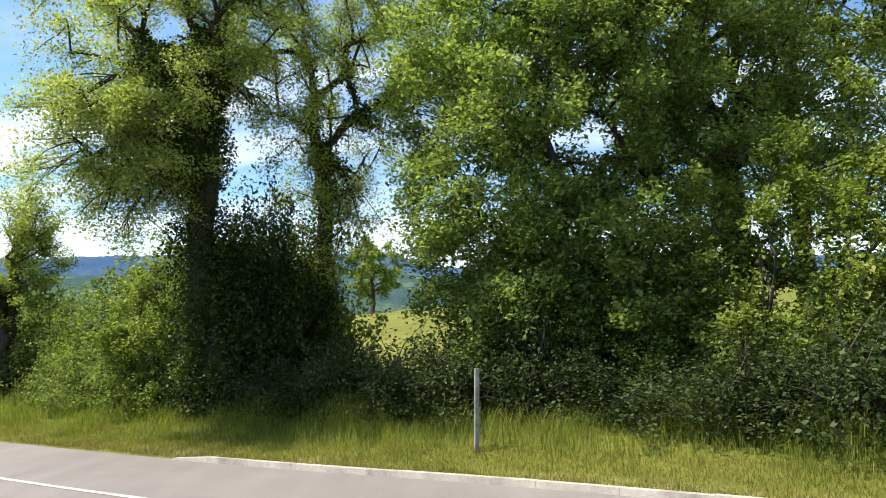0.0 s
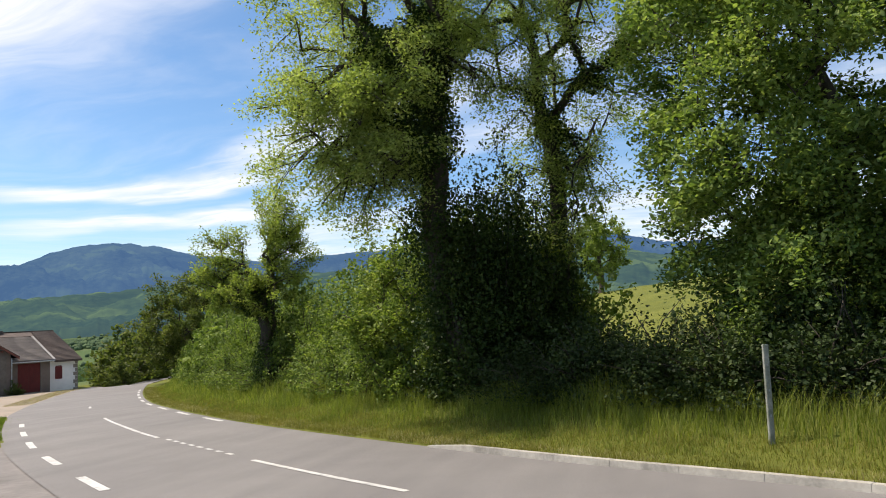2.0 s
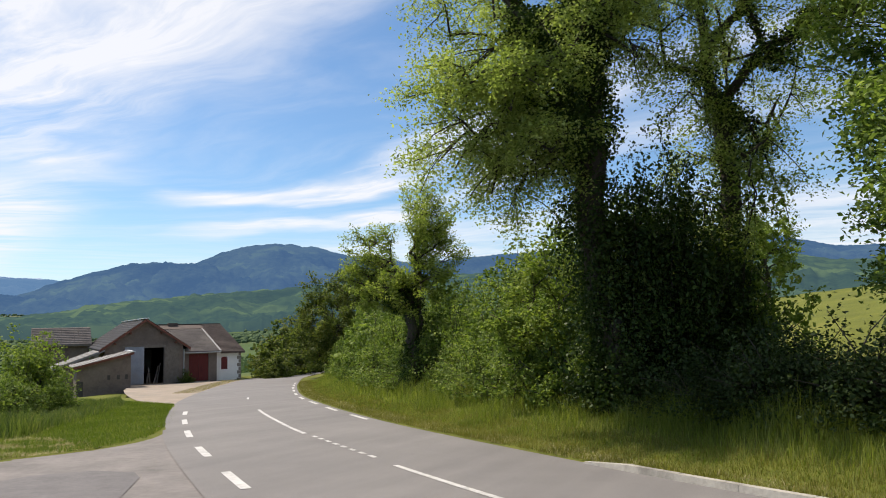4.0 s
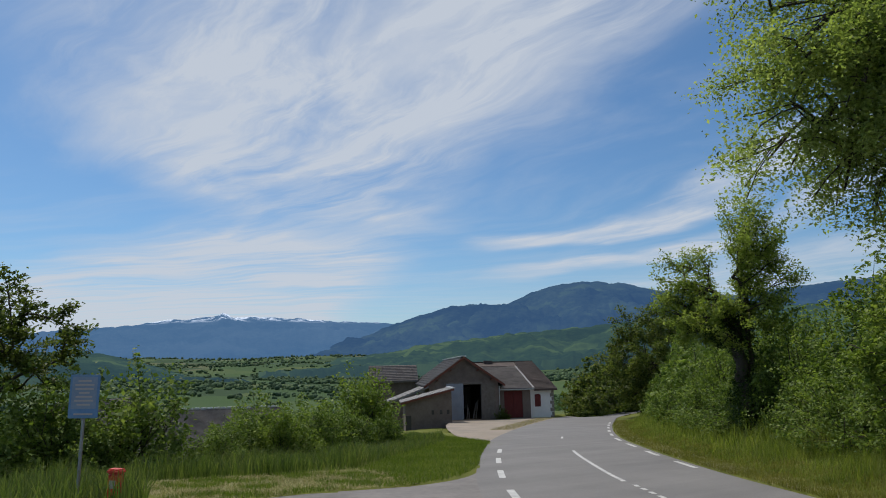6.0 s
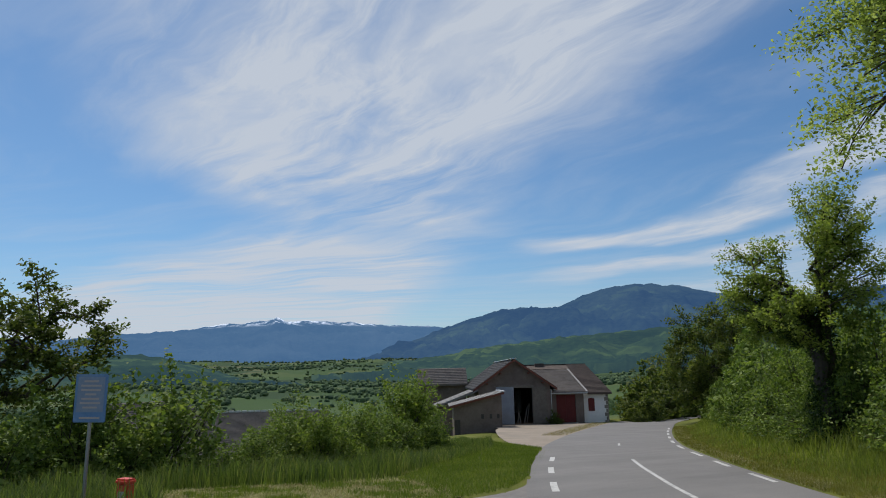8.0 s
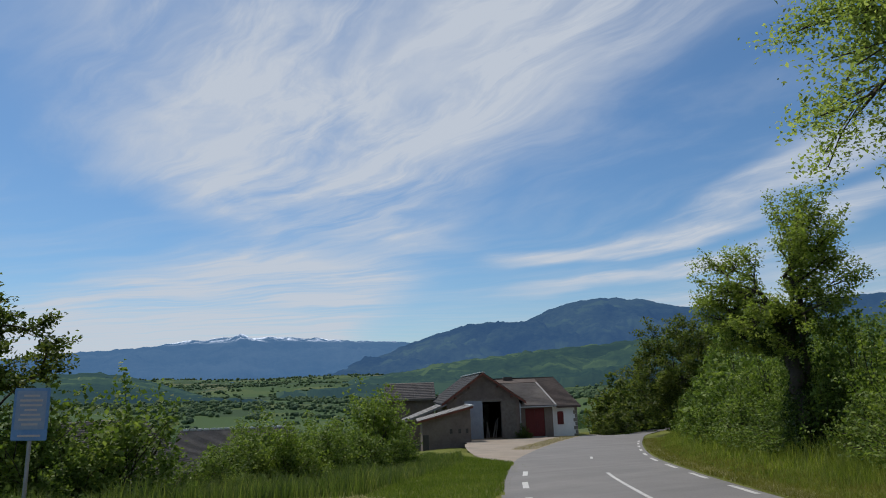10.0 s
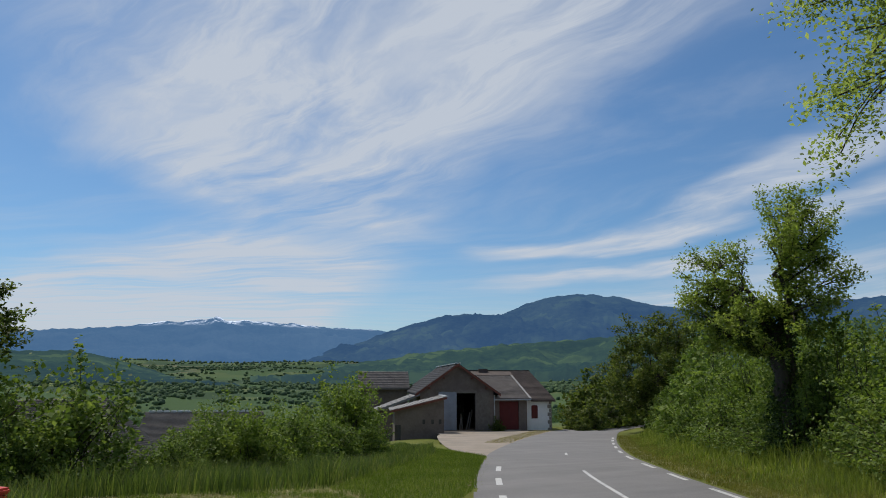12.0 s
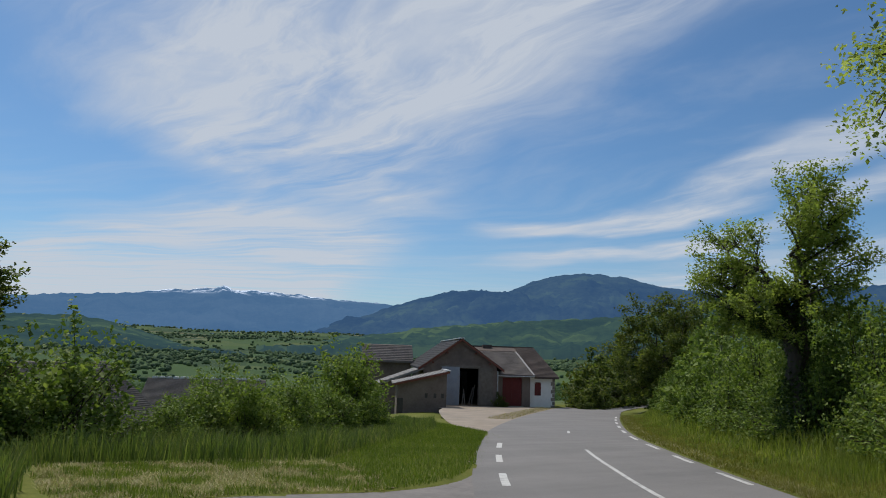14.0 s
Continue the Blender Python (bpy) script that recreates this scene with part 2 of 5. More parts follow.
DIRT = rough_material("bare_dirt", (0.20, 0.135, 0.085), (0.32, 0.24, 0.16), 2.5, (0.12, 0.10, 0.05), 0.5)
RENDERED = rough_material("grey_rendered_wall", (0.14, 0.110, 0.092), (0.225, 0.185, 0.16), 0.8, (0.085, 0.072, 0.066), 0.6)
BLOCKS = rough_material("block_wall", (0.125, 0.095, 0.08), (0.20, 0.16, 0.135), 1.1, (0.075, 0.058, 0.05), 0.6)
WHITE = rough_material("white_limewash", (0.72, 0.72, 0.70), (0.84, 0.84, 0.82), 0.7, (0.60, 0.59, 0.56), 0.4)
STONE = rough_material("corner_stone", (0.16, 0.14, 0.12), (0.30, 0.27, 0.23), 3.0)
TILE = rough_material("weathered_roof_tile", (0.10, 0.085, 0.078), (0.20, 0.175, 0.16), 1.4, (0.23, 0.20, 0.17), 0.5)
GREYTILE = rough_material("grey_roof_sheet", (0.17, 0.165, 0.165), (0.27, 0.26, 0.255), 1.2, (0.14, 0.12, 0.105), 0.5)
SLATE = rough_material("dark_roof_slate", (0.028, 0.027, 0.031), (0.062, 0.060, 0.066), 1.6)
BROWNTILE = rough_material("dark_brown_roof_tile", (0.055, 0.042, 0.038), (0.12, 0.092, 0.08), 1.6)
SHEET = rough_material("galvanised_sheet", (0.42, 0.44, 0.46), (0.62, 0.64, 0.66), 2.0, (0.28, 0.27, 0.26), 0.4, 0.45, 0.004, 0.5)
REDWOOD = rough_material("oxblood_paint", (0.105, 0.018, 0.018), (0.17, 0.032, 0.028), 2.5, (0.07, 0.02, 0.018), 0.5, 0.65)
GREYPAINT = rough_material("pale_grey_paint", (0.21, 0.235, 0.275), (0.31, 0.34, 0.385), 2.0, (0.25, 0.25, 0.25), 0.5, 0.6)
FASCIA = rough_material("red_brown_fascia", (0.12, 0.045, 0.035), (0.19, 0.075, 0.055), 3.0)
OLDWOOD = rough_material("old_grey_wood", (0.11, 0.095, 0.08), (0.22, 0.195, 0.165), 4.0)
# near-black colour that stands in for the shade inside openings
DARK = rough_material("painted_inner_shade", (0.05, 0.045, 0.04), (0.09, 0.08, 0.07), 1.0)
POSTWOOD = rough_material("lichened_post", (0.15, 0.155, 0.135), (0.32, 0.33, 0.30), 9.0, (0.10, 0.12, 0.08), 0.6)
STEEL = rough_material("galvanised_steel", (0.24, 0.245, 0.25), (0.38, 0.385, 0.39), 6.0, None, 0, 0.5, 0.002, 0.6)
SIGNBLUE = rough_material("faded_blue_sign", (0.10, 0.22, 0.42), (0.17, 0.31, 0.52), 3.0, (0.25, 0.33, 0.42), 0.5, 0.5, 0.001)
SIGNGREY = rough_material("faded_sign_print", (0.42, 0.37, 0.36), (0.52, 0.47, 0.45), 3.0, None, 0, 0.6, 0.001)
SIGNPALE = rough_material("sign_field", (0.20, 0.27, 0.38), (0.28, 0.35, 0.45), 4.0, None, 0, 0.55, 0.001)
REDPLASTIC = rough_material("red_plastic", (0.55, 0.05, 0.035), (0.68, 0.085, 0.055), 5.0, (0.35, 0.05, 0.04), 0.4, 0.4, 0.002)


def distance_material(name, dark, light, haze, glow, snow=None, fields=None):
    """Far slopes seen through air: woods and pasture, with the light scattered on the way added as glow."""
    m, n = material(name)
    p = place_of(n)
    woods = n.noise(p, 0.045, 8.0, 0.75)
    broad = n.noise(p, 0.0028, 4.0, 0.55)
    tone = n.ramp(n.math("ADD", n.math("MULTIPLY", woods, 0.45), n.math("MULTIPLY", broad, 0.55)), ((0.42, dark), (0.60, light)))
    if fields:
        warp = n.add("ShaderNodeVectorMath", {0: n.add("ShaderNodeTexNoise", {"Vector": p, "Scale": 0.006}).outputs["Color"], "Scale": 60.0}, operation="SCALE").outputs[0]
        cells = n.add("ShaderNodeTexVoronoi", {"Vector": n.add("ShaderNodeVectorMath", {0: p, 1: warp}, operation="ADD").outputs[0], "Scale": 0.019}).outputs["Color"]
        pick = n.add("ShaderNodeSeparateXYZ", {0: cells}).outputs[0]
        tone = n.mix(n.math("MULTIPLY", n.smooth(pick, 0.66, 0.70), n.smooth(broad, 0.46, 0.60)), tone, colour(*fields))
    if snow:
        z = n.add("ShaderNodeSeparateXYZ", {0: p}).outputs[2]
        white = n.math("MULTIPLY", n.smooth(z, snow - 12, snow + 30), n.smooth(n.noise(p, 0.012, 7.0, 0.7), 0.44, 0.60))
        tone = n.mix(white, tone, colour(0.70, 0.74, 0.80))
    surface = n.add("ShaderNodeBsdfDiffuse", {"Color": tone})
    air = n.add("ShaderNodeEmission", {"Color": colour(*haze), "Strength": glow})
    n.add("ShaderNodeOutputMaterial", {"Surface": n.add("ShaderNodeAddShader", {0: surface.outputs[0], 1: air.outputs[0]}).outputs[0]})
    return m


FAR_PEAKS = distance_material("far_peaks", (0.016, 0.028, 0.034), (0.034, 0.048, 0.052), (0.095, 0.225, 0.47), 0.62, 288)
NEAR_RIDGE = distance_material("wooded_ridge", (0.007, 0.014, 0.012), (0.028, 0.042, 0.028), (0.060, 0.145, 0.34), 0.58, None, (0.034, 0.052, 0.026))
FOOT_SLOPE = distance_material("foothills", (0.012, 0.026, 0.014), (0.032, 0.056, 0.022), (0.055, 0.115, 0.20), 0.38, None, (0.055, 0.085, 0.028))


# ---------------------------------------------------------------- mesh helpers
def mesh_of(name, verts, faces, mats, smooth=False, index=None):
    me = bpy.data.meshes.new(name)
    me.from_pydata([tuple(v) for v in verts], [], [tuple(f) for f in faces])
    for m in mats if isinstance(mats, (list, tuple)) else [mats]:
        me.materials.append(m)
    if smooth:
        me.polygons.foreach_set("use_smooth", np.ones(len(me.polygons), bool))
    if index is not None:
        me.polygons.foreach_set("material_index", np.asarray(index, np.int32))
    me.update()
    return me


def mesh_fast(name, verts, quads, mat, smooth=False):
    """verts (n, 3) and quads (k, 4) as arrays."""
    me = bpy.data.meshes.new(name)
    verts, quads = np.asarray(verts, np.float32), np.asarray(quads, np.int32)
    k, width = quads.shape
    me.vertices.add(len(verts))
    me.vertices.foreach_set("co", verts.ravel())
    me.loops.add(k * width)
    me.loops.foreach_set("vertex_index", quads.ravel())
    me.polygons.add(k)
    me.polygons.foreach_set("loop_start", np.arange(0, k * width, width, dtype=np.int32))
    me.materials.append(mat)
    if smooth:
        me.polygons.foreach_set("use_smooth", np.ones(k, bool))
    me.update(calc_edges=True)
    return me


def part(name, data, parent=None, label="", mat=None, at=None):
    """Links a mesh or a bmesh as one object, under a thing or a part where one is given."""
    if isinstance(data, bmesh.types.BMesh):
        me = bpy.data.meshes.new(name)
        data.to_mesh(me)
        data.free()
        me.materials.append(mat)
        data = me
    ob = new(name, data)
    ob.parent = parent
    if at is not None:
        ob.matrix_basis = at
    if label:
        tagged(ob, label)
    return ob


def empty(name, m, label, category, group="", kind=""):
    ob = new(name)
    ob.empty_display_size = 0.2
    ob.matrix_basis = m
    return tagged(ob, label, category, group, kind)


def box(bm, x0, x1, y0, y1, z0, z1, bevel=0.0):
    made = bmesh.ops.create_cube(bm, size=1.0, matrix=Matrix.Translation(((x0 + x1) / 2, (y0 + y1) / 2, (z0 + z1) / 2)) @ Matrix.Diagonal((x1 - x0, y1 - y0, z1 - z0, 1)))
    if bevel:
        edges = list({e for v in made["verts"] for e in v.link_edges})
        bmesh.ops.bevel(bm, geom=edges, offset=bevel, segments=2, affect="EDGES")
    return bm


def one_box(x0, x1, y0, y1, z0, z1, bevel=0.0):
    return box(bmesh.new(), x0, x1, y0, y1, z0, z1, bevel)


def inside(rng, k, shell=0.45):
    d = rng.normal(size=(k, 3))
    d /= np.linalg.norm(d, axis=1, keepdims=True)
    return d * (rng.uniform(0, 1, k) ** shell)[:, None]


def leaves(centres, size, rng, spread=0.35, stretch=1.9, droop=0.2, upward=0.5):
    """Folded, pointed leaves at the given places: verts and quads."""
    k = len(centres)
    along = rng.normal(size=(k, 3))
    along[:, 2] = along[:, 2] * 0.6 - droop
    along /= np.linalg.norm(along, axis=1, keepdims=True)
    up = rng.normal(size=(k, 3)) * (1 - upward) + np.array((0, 0, upward * 1.6))
    side = np.cross(along, up)
    side /= np.linalg.norm(side, axis=1, keepdims=True) + 1e-6
    lift = np.cross(side, along)
    s = (size * (1 + spread * rng.uniform(-1, 1, k)))[:, None]
    base = centres - along * s * 0.5
    left = centres - side * s * 0.5 / stretch * 1.15 + lift * s * 0.10
    right = centres + side * s * 0.5 / stretch * 1.15 + lift * s * 0.10
    tip = centres + along * s * 0.5 - lift * s * 0.08
    verts = np.stack((base, right, tip, left), 1).reshape(-1, 3)
    return verts, np.arange(4 * k).reshape(-1, 4)


def tubes(lines, sides=6):
    """Tapered limbs: each line is (points, radii)."""
    verts, faces, n0 = [], [], 0
    ring = np.linspace(0, 2 * np.pi, sides, endpoint=False)
    for pts, rad in lines:
        pts = np.asarray(pts, float)
        way = np.gradient(pts, axis=0)
        way /= np.linalg.norm(way, axis=1, keepdims=True) + 1e-9
        ref = np.where(np.abs(way[:, 2:3]) > 0.9, np.array([[1.0, 0, 0]]), np.array([[0, 0, 1.0]]))
        a = np.cross(way, ref)
        a /= np.linalg.norm(a, axis=1, keepdims=True) + 1e-9
        b = np.cross(way, a)
        r = np.asarray(rad)[:, None, None]
        verts.append((pts[:, None, :] + r * (np.cos(ring)[None, :, None] * a[:, None, :] + np.sin(ring)[None, :, None] * b[:, None, :])).reshape(-1, 3))
        k = len(pts)
        i = (np.arange(k - 1)[:, None] * sides + np.arange(sides)[None, :])
        j = (np.arange(k - 1)[:, None] * sides + (np.arange(sides)[None, :] + 1) % sides)
        faces.append(np.stack((i, j, j + sides, i + sides), -1).reshape(-1, 4) + n0)
        n0 += k * sides
    return np.concatenate(verts), np.concatenate(faces)


def limb(a, b, rng, r0, r1, bow=0.15, steps=7):
    """A bowed limb from a to b, rising first."""
    a, b = np.asarray(a, float), np.asarray(b, float)
    length = np.linalg.norm(b - a)
    mid = (a + b) / 2 + np.array((0, 0, bow * length)) + rng.normal(size=3) * length * 0.06
    t = np.linspace(0, 1, steps)[:, None]
    pts = (1 - t) ** 2 * a + 2 * t * (1 - t) * mid + t ** 2 * b
    pts[1:-1] += rng.normal(size=(steps - 2, 3)) * length * 0.012
    return pts, r0 + (r1 - r0) * t[:, 0] ** 0.8


# ---------------------------------------------------------------- lie of the land
CENTRE = np.array(((20.0, -9.5), (12.0, -2.9), (6.8, 1.4), (2.6, 4.7), (-1.45, 7.35), (-4.95, 9.85), (-9.7, 13.5), (-13.2, 16.5), (-16.7, 19.7), (-22.5, 25.4),
                   (-29.5, 33.5), (-36.5, 42.3), (-43.2, 51.2), (-50.0, 62.0), (-56.0, 74.0), (-61.0, 90.0)))
ROAD_RIGHT, ROAD_LEFT = 2.35, 2.75


def smooth_line(points, step=0.5):
    """A dense, rounded line through the points."""
    points = np.asarray(points, float)
    ends = np.vstack((2 * points[0] - points[1], points, 2 * points[-1] - points[-2]))
    out = []
    for i in range(1, len(ends) - 2):
        p0, p1, p2, p3 = ends[i - 1:i + 3]
        k = max(2, int(np.linalg.norm(p2 - p1) / step))
        t = np.linspace(0, 1, k, endpoint=False)[:, None]
        out.append(0.5 * (2 * p1 + (p2 - p0) * t + (2 * p0 - 5 * p1 + 4 * p2 - p3) * t ** 2 + (3 * p1 - p0 - 3 * p2 + p3) * t ** 3))
    return np.vstack(out + [points[-1:]])


LINE = smooth_line(CENTRE)
ALONG = np.gradient(LINE, axis=0)
ALONG /= np.linalg.norm(ALONG, axis=1, keepdims=True)
ACROSS = np.stack((ALONG[:, 1], -ALONG[:, 0]), 1)
RUN = np.concatenate(([0], np.cumsum(np.linalg.norm(np.diff(LINE, axis=0), axis=1))))


def plane_z(x, y):
    return 0.293 + 0.0296 * x - 0.0268 * y


def beside(x, y):
    """Metres to the right of the road's middle, for arrays."""
    p = np.stack((np.ravel(x), np.ravel(y)), 1)
    out = np.empty(len(p))
    for k in range(0, len(p), 4000):
        d = p[k:k + 4000, None, :] - LINE[None]
        near = (d ** 2).sum(-1).argmin(1)
        out[k:k + 4000] = (d[np.arange(len(near)), near] * ACROSS[near]).sum(-1)
    return out.reshape(np.shape(x))


def on_road(run, n):
    """The place run metres along the road and n metres right of its middle."""
    x = np.interp(run, RUN, LINE[:, 0]) + n * np.interp(run, RUN, ACROSS[:, 0])
    y = np.interp(run, RUN, LINE[:, 1]) + n * np.interp(run, RUN, ACROSS[:, 1])
    return x, y


def run_at(x, y):
    return RUN[((LINE - np.array((x, y))) ** 2).sum(1).argmin()]


def ease(a, b, v):
    t = np.clip((v - a) / (b - a), 0, 1)
    return t * t * (3 - 2 * t)


LAYBY = ((-21.6, 20.6), (-15.1, 14.4), (-13.0, 12.0), (-12.5, 10.1), (-12.9, 8.6), (-13.0, 6.8), (-12.2, 4.0), (-10.2, -1.5), (-8.0, -8.0), (0.0, -14.0), (12.0, -15.0),
         (19.0, -9.5), (10.0, -1.5), (2.0, 4.6), (-5.5, 9.6), (-14.0, 16.4))
FORECOURT = ((-22.6, 21.6), (-27.0, 23.4), (-34.0, 28.2), (-41.0, 33.5), (-46.0, 37.4), (-54.0, 40.0), (-50.0, 46.5), (-47.5, 51.0), (-45.3, 50.0), (-38.0, 41.0), (-30.0, 31.4), (-24.6, 25.0))


def in_outline(x, y, outline):
    hit = np.zeros(len(x), bool)
    pts = np.asarray(outline)
    for (x0, y0), (x1, y1) in zip(pts, np.roll(pts, -1, 0)):
        cross = (y0 > y) != (y1 > y)
        hit ^= cross & (x < (x1 - x0) * (y - y0) / (y1 - y0 + 1e-12) + x0)
    return hit


def land_z(x, y, n=None):
    """Height of the ground sheet."""
    x, y = np.asarray(x, float), np.asarray(y, float)
    n = beside(x, y) if n is None else n
    r = np.hypot(x + 3, y - 3)
    base = plane_z(np.clip(x, -75, 60), np.clip(y, -60, 95))
    right = 0.55 * ease(2.9, 6.5, n) + 0.15 * np.clip(n - 10.5, 0, 34) - 0.10 * np.clip(n - 46, 0, 200)
    left = -0.9 * ease(11, 20, -n) - 5.0 * ease(18, 95, -n) - 0.4 * ease(5.5, 9.0, -n) * ease(17, 22, -x)
    z = base + right + left
    bumps = 0.03 * np.sin(x * 1.7 + y * 0.6) * np.sin(y * 1.3 - x * 0.4) * ease(3, 5, n)
    paved = in_outline(x.ravel(), y.ravel(), LAYBY) | in_outline(x.ravel(), y.ravel(), FORECOURT) | (np.abs(n.ravel() + 0.2) < 2.75)
    under = np.where(paved.reshape(x.shape), -0.06, 0.035)
    near = z + bumps + under
    valley = -16 + 8 * np.sin(x * 0.006 + 1) * np.sin(y * 0.007) + 76 * ease(350, 2900, r) ** 1.25
    return near + (valley - near) * ease(110, 420, r)


def ground_sheet():
    radii = np.concatenate((np.arange(0.6, 36, 0.6), np.geomspace(36.6, 4700, 110)))
    turn = np.radians(np.concatenate((np.arange(-60, 120, 0.9), np.arange(120, 300, 3.0))))
    x = -3 - np.sin(turn)[None] * radii[:, None]
    y = 3 + np.cos(turn)[None] * radii[:, None]
    z = land_z(x, y)
    rows, cols = x.shape
    verts = np.concatenate((np.stack((x, y, z), -1).reshape(-1, 3), [(-3, 3, float(land_z(np.array([-3.0]), np.array([3.0]))[0]))]))
    i = np.arange(rows - 1)[:, None] * cols + np.arange(cols)[None]
    j = np.arange(rows - 1)[:, None] * cols + (np.arange(cols)[None] + 1) % cols
    quads = np.stack((i, i + cols, j + cols, j), -1).reshape(-1, 4)
    fan = np.stack((np.full(cols, rows * cols), np.arange(cols), (np.arange(cols) + 1) % cols, (np.arange(cols) + 1) % cols), 1)
    me = mesh_of("ground", verts, [tuple(q) for q in quads] + [(f[0], f[1], f[2]) for f in fan], GROUND, True)
    return tagged(new("ground", me), "green meadow ground falling to a wide farmed valley", "ground", kind="structure")


ground_sheet()


def strip(name, run0, run1, n0, n1, mat, lift, step=0.5, kind_label=None, n_cols=3):
    runs = np.linspace(run0, run1, max(2, int((run1 - run0) / step) + 1))
    cols = np.linspace(n0, n1, n_cols)
    x, y = on_road(np.repeat(runs, n_cols), np.tile(cols, len(runs)))
    z = plane_z(x, y) + lift
    i = (np.arange(len(runs) - 1)[:, None] * n_cols + np.arange(n_cols - 1)[None])
    quads = np.stack((i, i + 1, i + 1 + n_cols, i + n_cols), -1).reshape(-1, 4)
    return mesh_fast(name, np.stack((x, y, z), 1), quads, mat)


tagged(new("road", strip("road", 0, RUN[-1], -ROAD_LEFT - 0.25, ROAD_RIGHT + 0.1, ASPHALT, 0.02, 0.5, None, 9)), "grey worn asphalt country road bending downhill", "road", kind="structure")


def polygon_sheet(name, outline, mat, lift, z_of=plane_z):
    """A flat-lying sheet inside an outline."""
    bm = bmesh.new()
    pts = smooth_line(list(outline) + [outline[0]], 0.6)[:-1]
    bm.faces.new([bm.verts.new((x, y, 0)) for x, y in pts])
    bmesh.ops.triangulate(bm, faces=bm.faces[:])
    for v in bm.verts:
        v.co.z = z_of(v.co.x, v.co.y) + lift
    bmesh.ops.recalc_face_normals(bm, faces=bm.faces[:])
    me = bpy.data.meshes.new(name)
    bm.to_mesh(me)
    bm.free()
    me.materials.append(mat)
    return me


tagged(new("pavement", polygon_sheet("pavement", LAYBY, OLD_ASPHALT, 0.004)), "cracked old grey asphalt of a roadside layby", "pavement", kind="structure")
tagged(new("trim_patch", polygon_sheet("trim_patch", ((-7.2, 6.6), (-8.9, 8.2), (-10.4, 7.4), (-9.4, 4.2), (-7.6, 2.2), (-5.6, 3.6)), DARK_PATCH, 0.012)), "darker asphalt repair patch in the layby", "pavement", kind="structure")
tagged(new("trim_dirt", polygon_sheet("trim_dirt", ((-21.2, 20.0), (-15.4, 14.4), (-13.3, 11.9), (-12.75, 10.2), (-13.0, 10.0), (-13.6, 12.0), (-15.7, 14.5), (-21.7, 20.4)), DIRT, 0.008)), "bare brown dirt along the grass edge", "ground", kind="structure")
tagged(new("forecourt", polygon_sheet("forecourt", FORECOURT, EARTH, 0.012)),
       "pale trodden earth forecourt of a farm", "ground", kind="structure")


# painted lines, each dash a thing of its own
def dash(run0, run1, n, width, label, group):
    ob = new("road_marking", strip("road_marking", run0, run1, n - width / 2, n + width / 2, PAINT, 0.026, 0.25, None, 2))
    tagged(ob, label, "road marking", group, "structure")


middle = run_at(-1.45, 7.35)
for a, b in ((middle - 9.5, middle - 6.6), (middle + 0.05 - 0.2, middle + 4.35)):
    dash(a, b, 0, 0.095, "long white dash on the middle of the road", "middle line")
dot0, dot1 = run_at(-5.6, 10.3), run_at(-9.4, 13.2)
for k in range(8):
    a = dot0 + (dot1 - dot0) * (k + 0.2) / 8
    dash(a, a + 0.3, 0.05, 0.09, "faded short white dot on the road's middle", "middle line")
far0, far1 = run_at(-9.7, 13.5), run_at(-16.7, 19.7)
dash(far0, far1, 0, 0.10, "long white dash on the middle of the road", "middle line")
dash(far1 + 7.5, far1 + 9.0, 0, 0.10, "short worn white dash on the middle of the road", "middle line")
for k in range(-4, 5):
    a = run_at(-6.0, 7.0) + k * 3.85
    dash(a, a + 1.75, -2.42, 0.15, "broad white edge dash", "edge dashes")
for k in range(9):
    a = run_at(-11.9, 18.2) + k * 4.0
    dash(a - 2.0, a, ROAD_RIGHT - 0.12, 0.13, "white edge dash beside the verge", "edge dashes")


# kerb of single stones
def kerb_stone_mesh(length, taper):
    bm = one_box(0, length + 0.001, 0, 0.13, -0.12, 0.085, 0.004)
    for v in bm.verts:
        if v.co.z > 0 and v.co.y < 0.05:
            v.co.y += 0.025
        if taper and v.co.z > 0:
            v.co.z -= 0.065 * (v.co.x / length)
    me = bpy.data.meshes.new("kerb_stone")
    bm.to_mesh(me)
    bm.free()
    me.materials.append(CONCRETE)
    return me


kerb = empty("kerb", Matrix.Identity(4), "row of pale concrete kerb stones beside the verge", "kerb", kind="structure")
plain_stone, end_stone = kerb_stone_mesh(1.0, False), kerb_stone_mesh(1.0, True)
kerb_end = run_at(-2.5, 10.7)
kerb_rng = np.random.default_rng(5)
for k in range(15):
    run = kerb_end - 0.9 - k * 1.0
    x, y = on_road(run, ROAD_RIGHT + 0.02)
    x1, y1 = on_road(run + 1.0, ROAD_RIGHT + 0.02)
    span = math.hypot(x1 - x, y1 - y)
    turn = math.atan2(y1 - y, x1 - x)
    tilt = math.atan2(plane_z(x1, y1) - plane_z(x, y), span)
    m = Matrix.Translation((x, y, plane_z(x, y) + 0.02 + kerb_rng.uniform(-0.004, 0.004))) @ Matrix.Rotation(turn, 4, "Z") @ Matrix.Rotation(-tilt, 4, "Y") @ Matrix.Diagonal((span, -1, 1, 1))
    part("kerb_stone", end_stone if k == 0 else plain_stone, kerb, at=m)


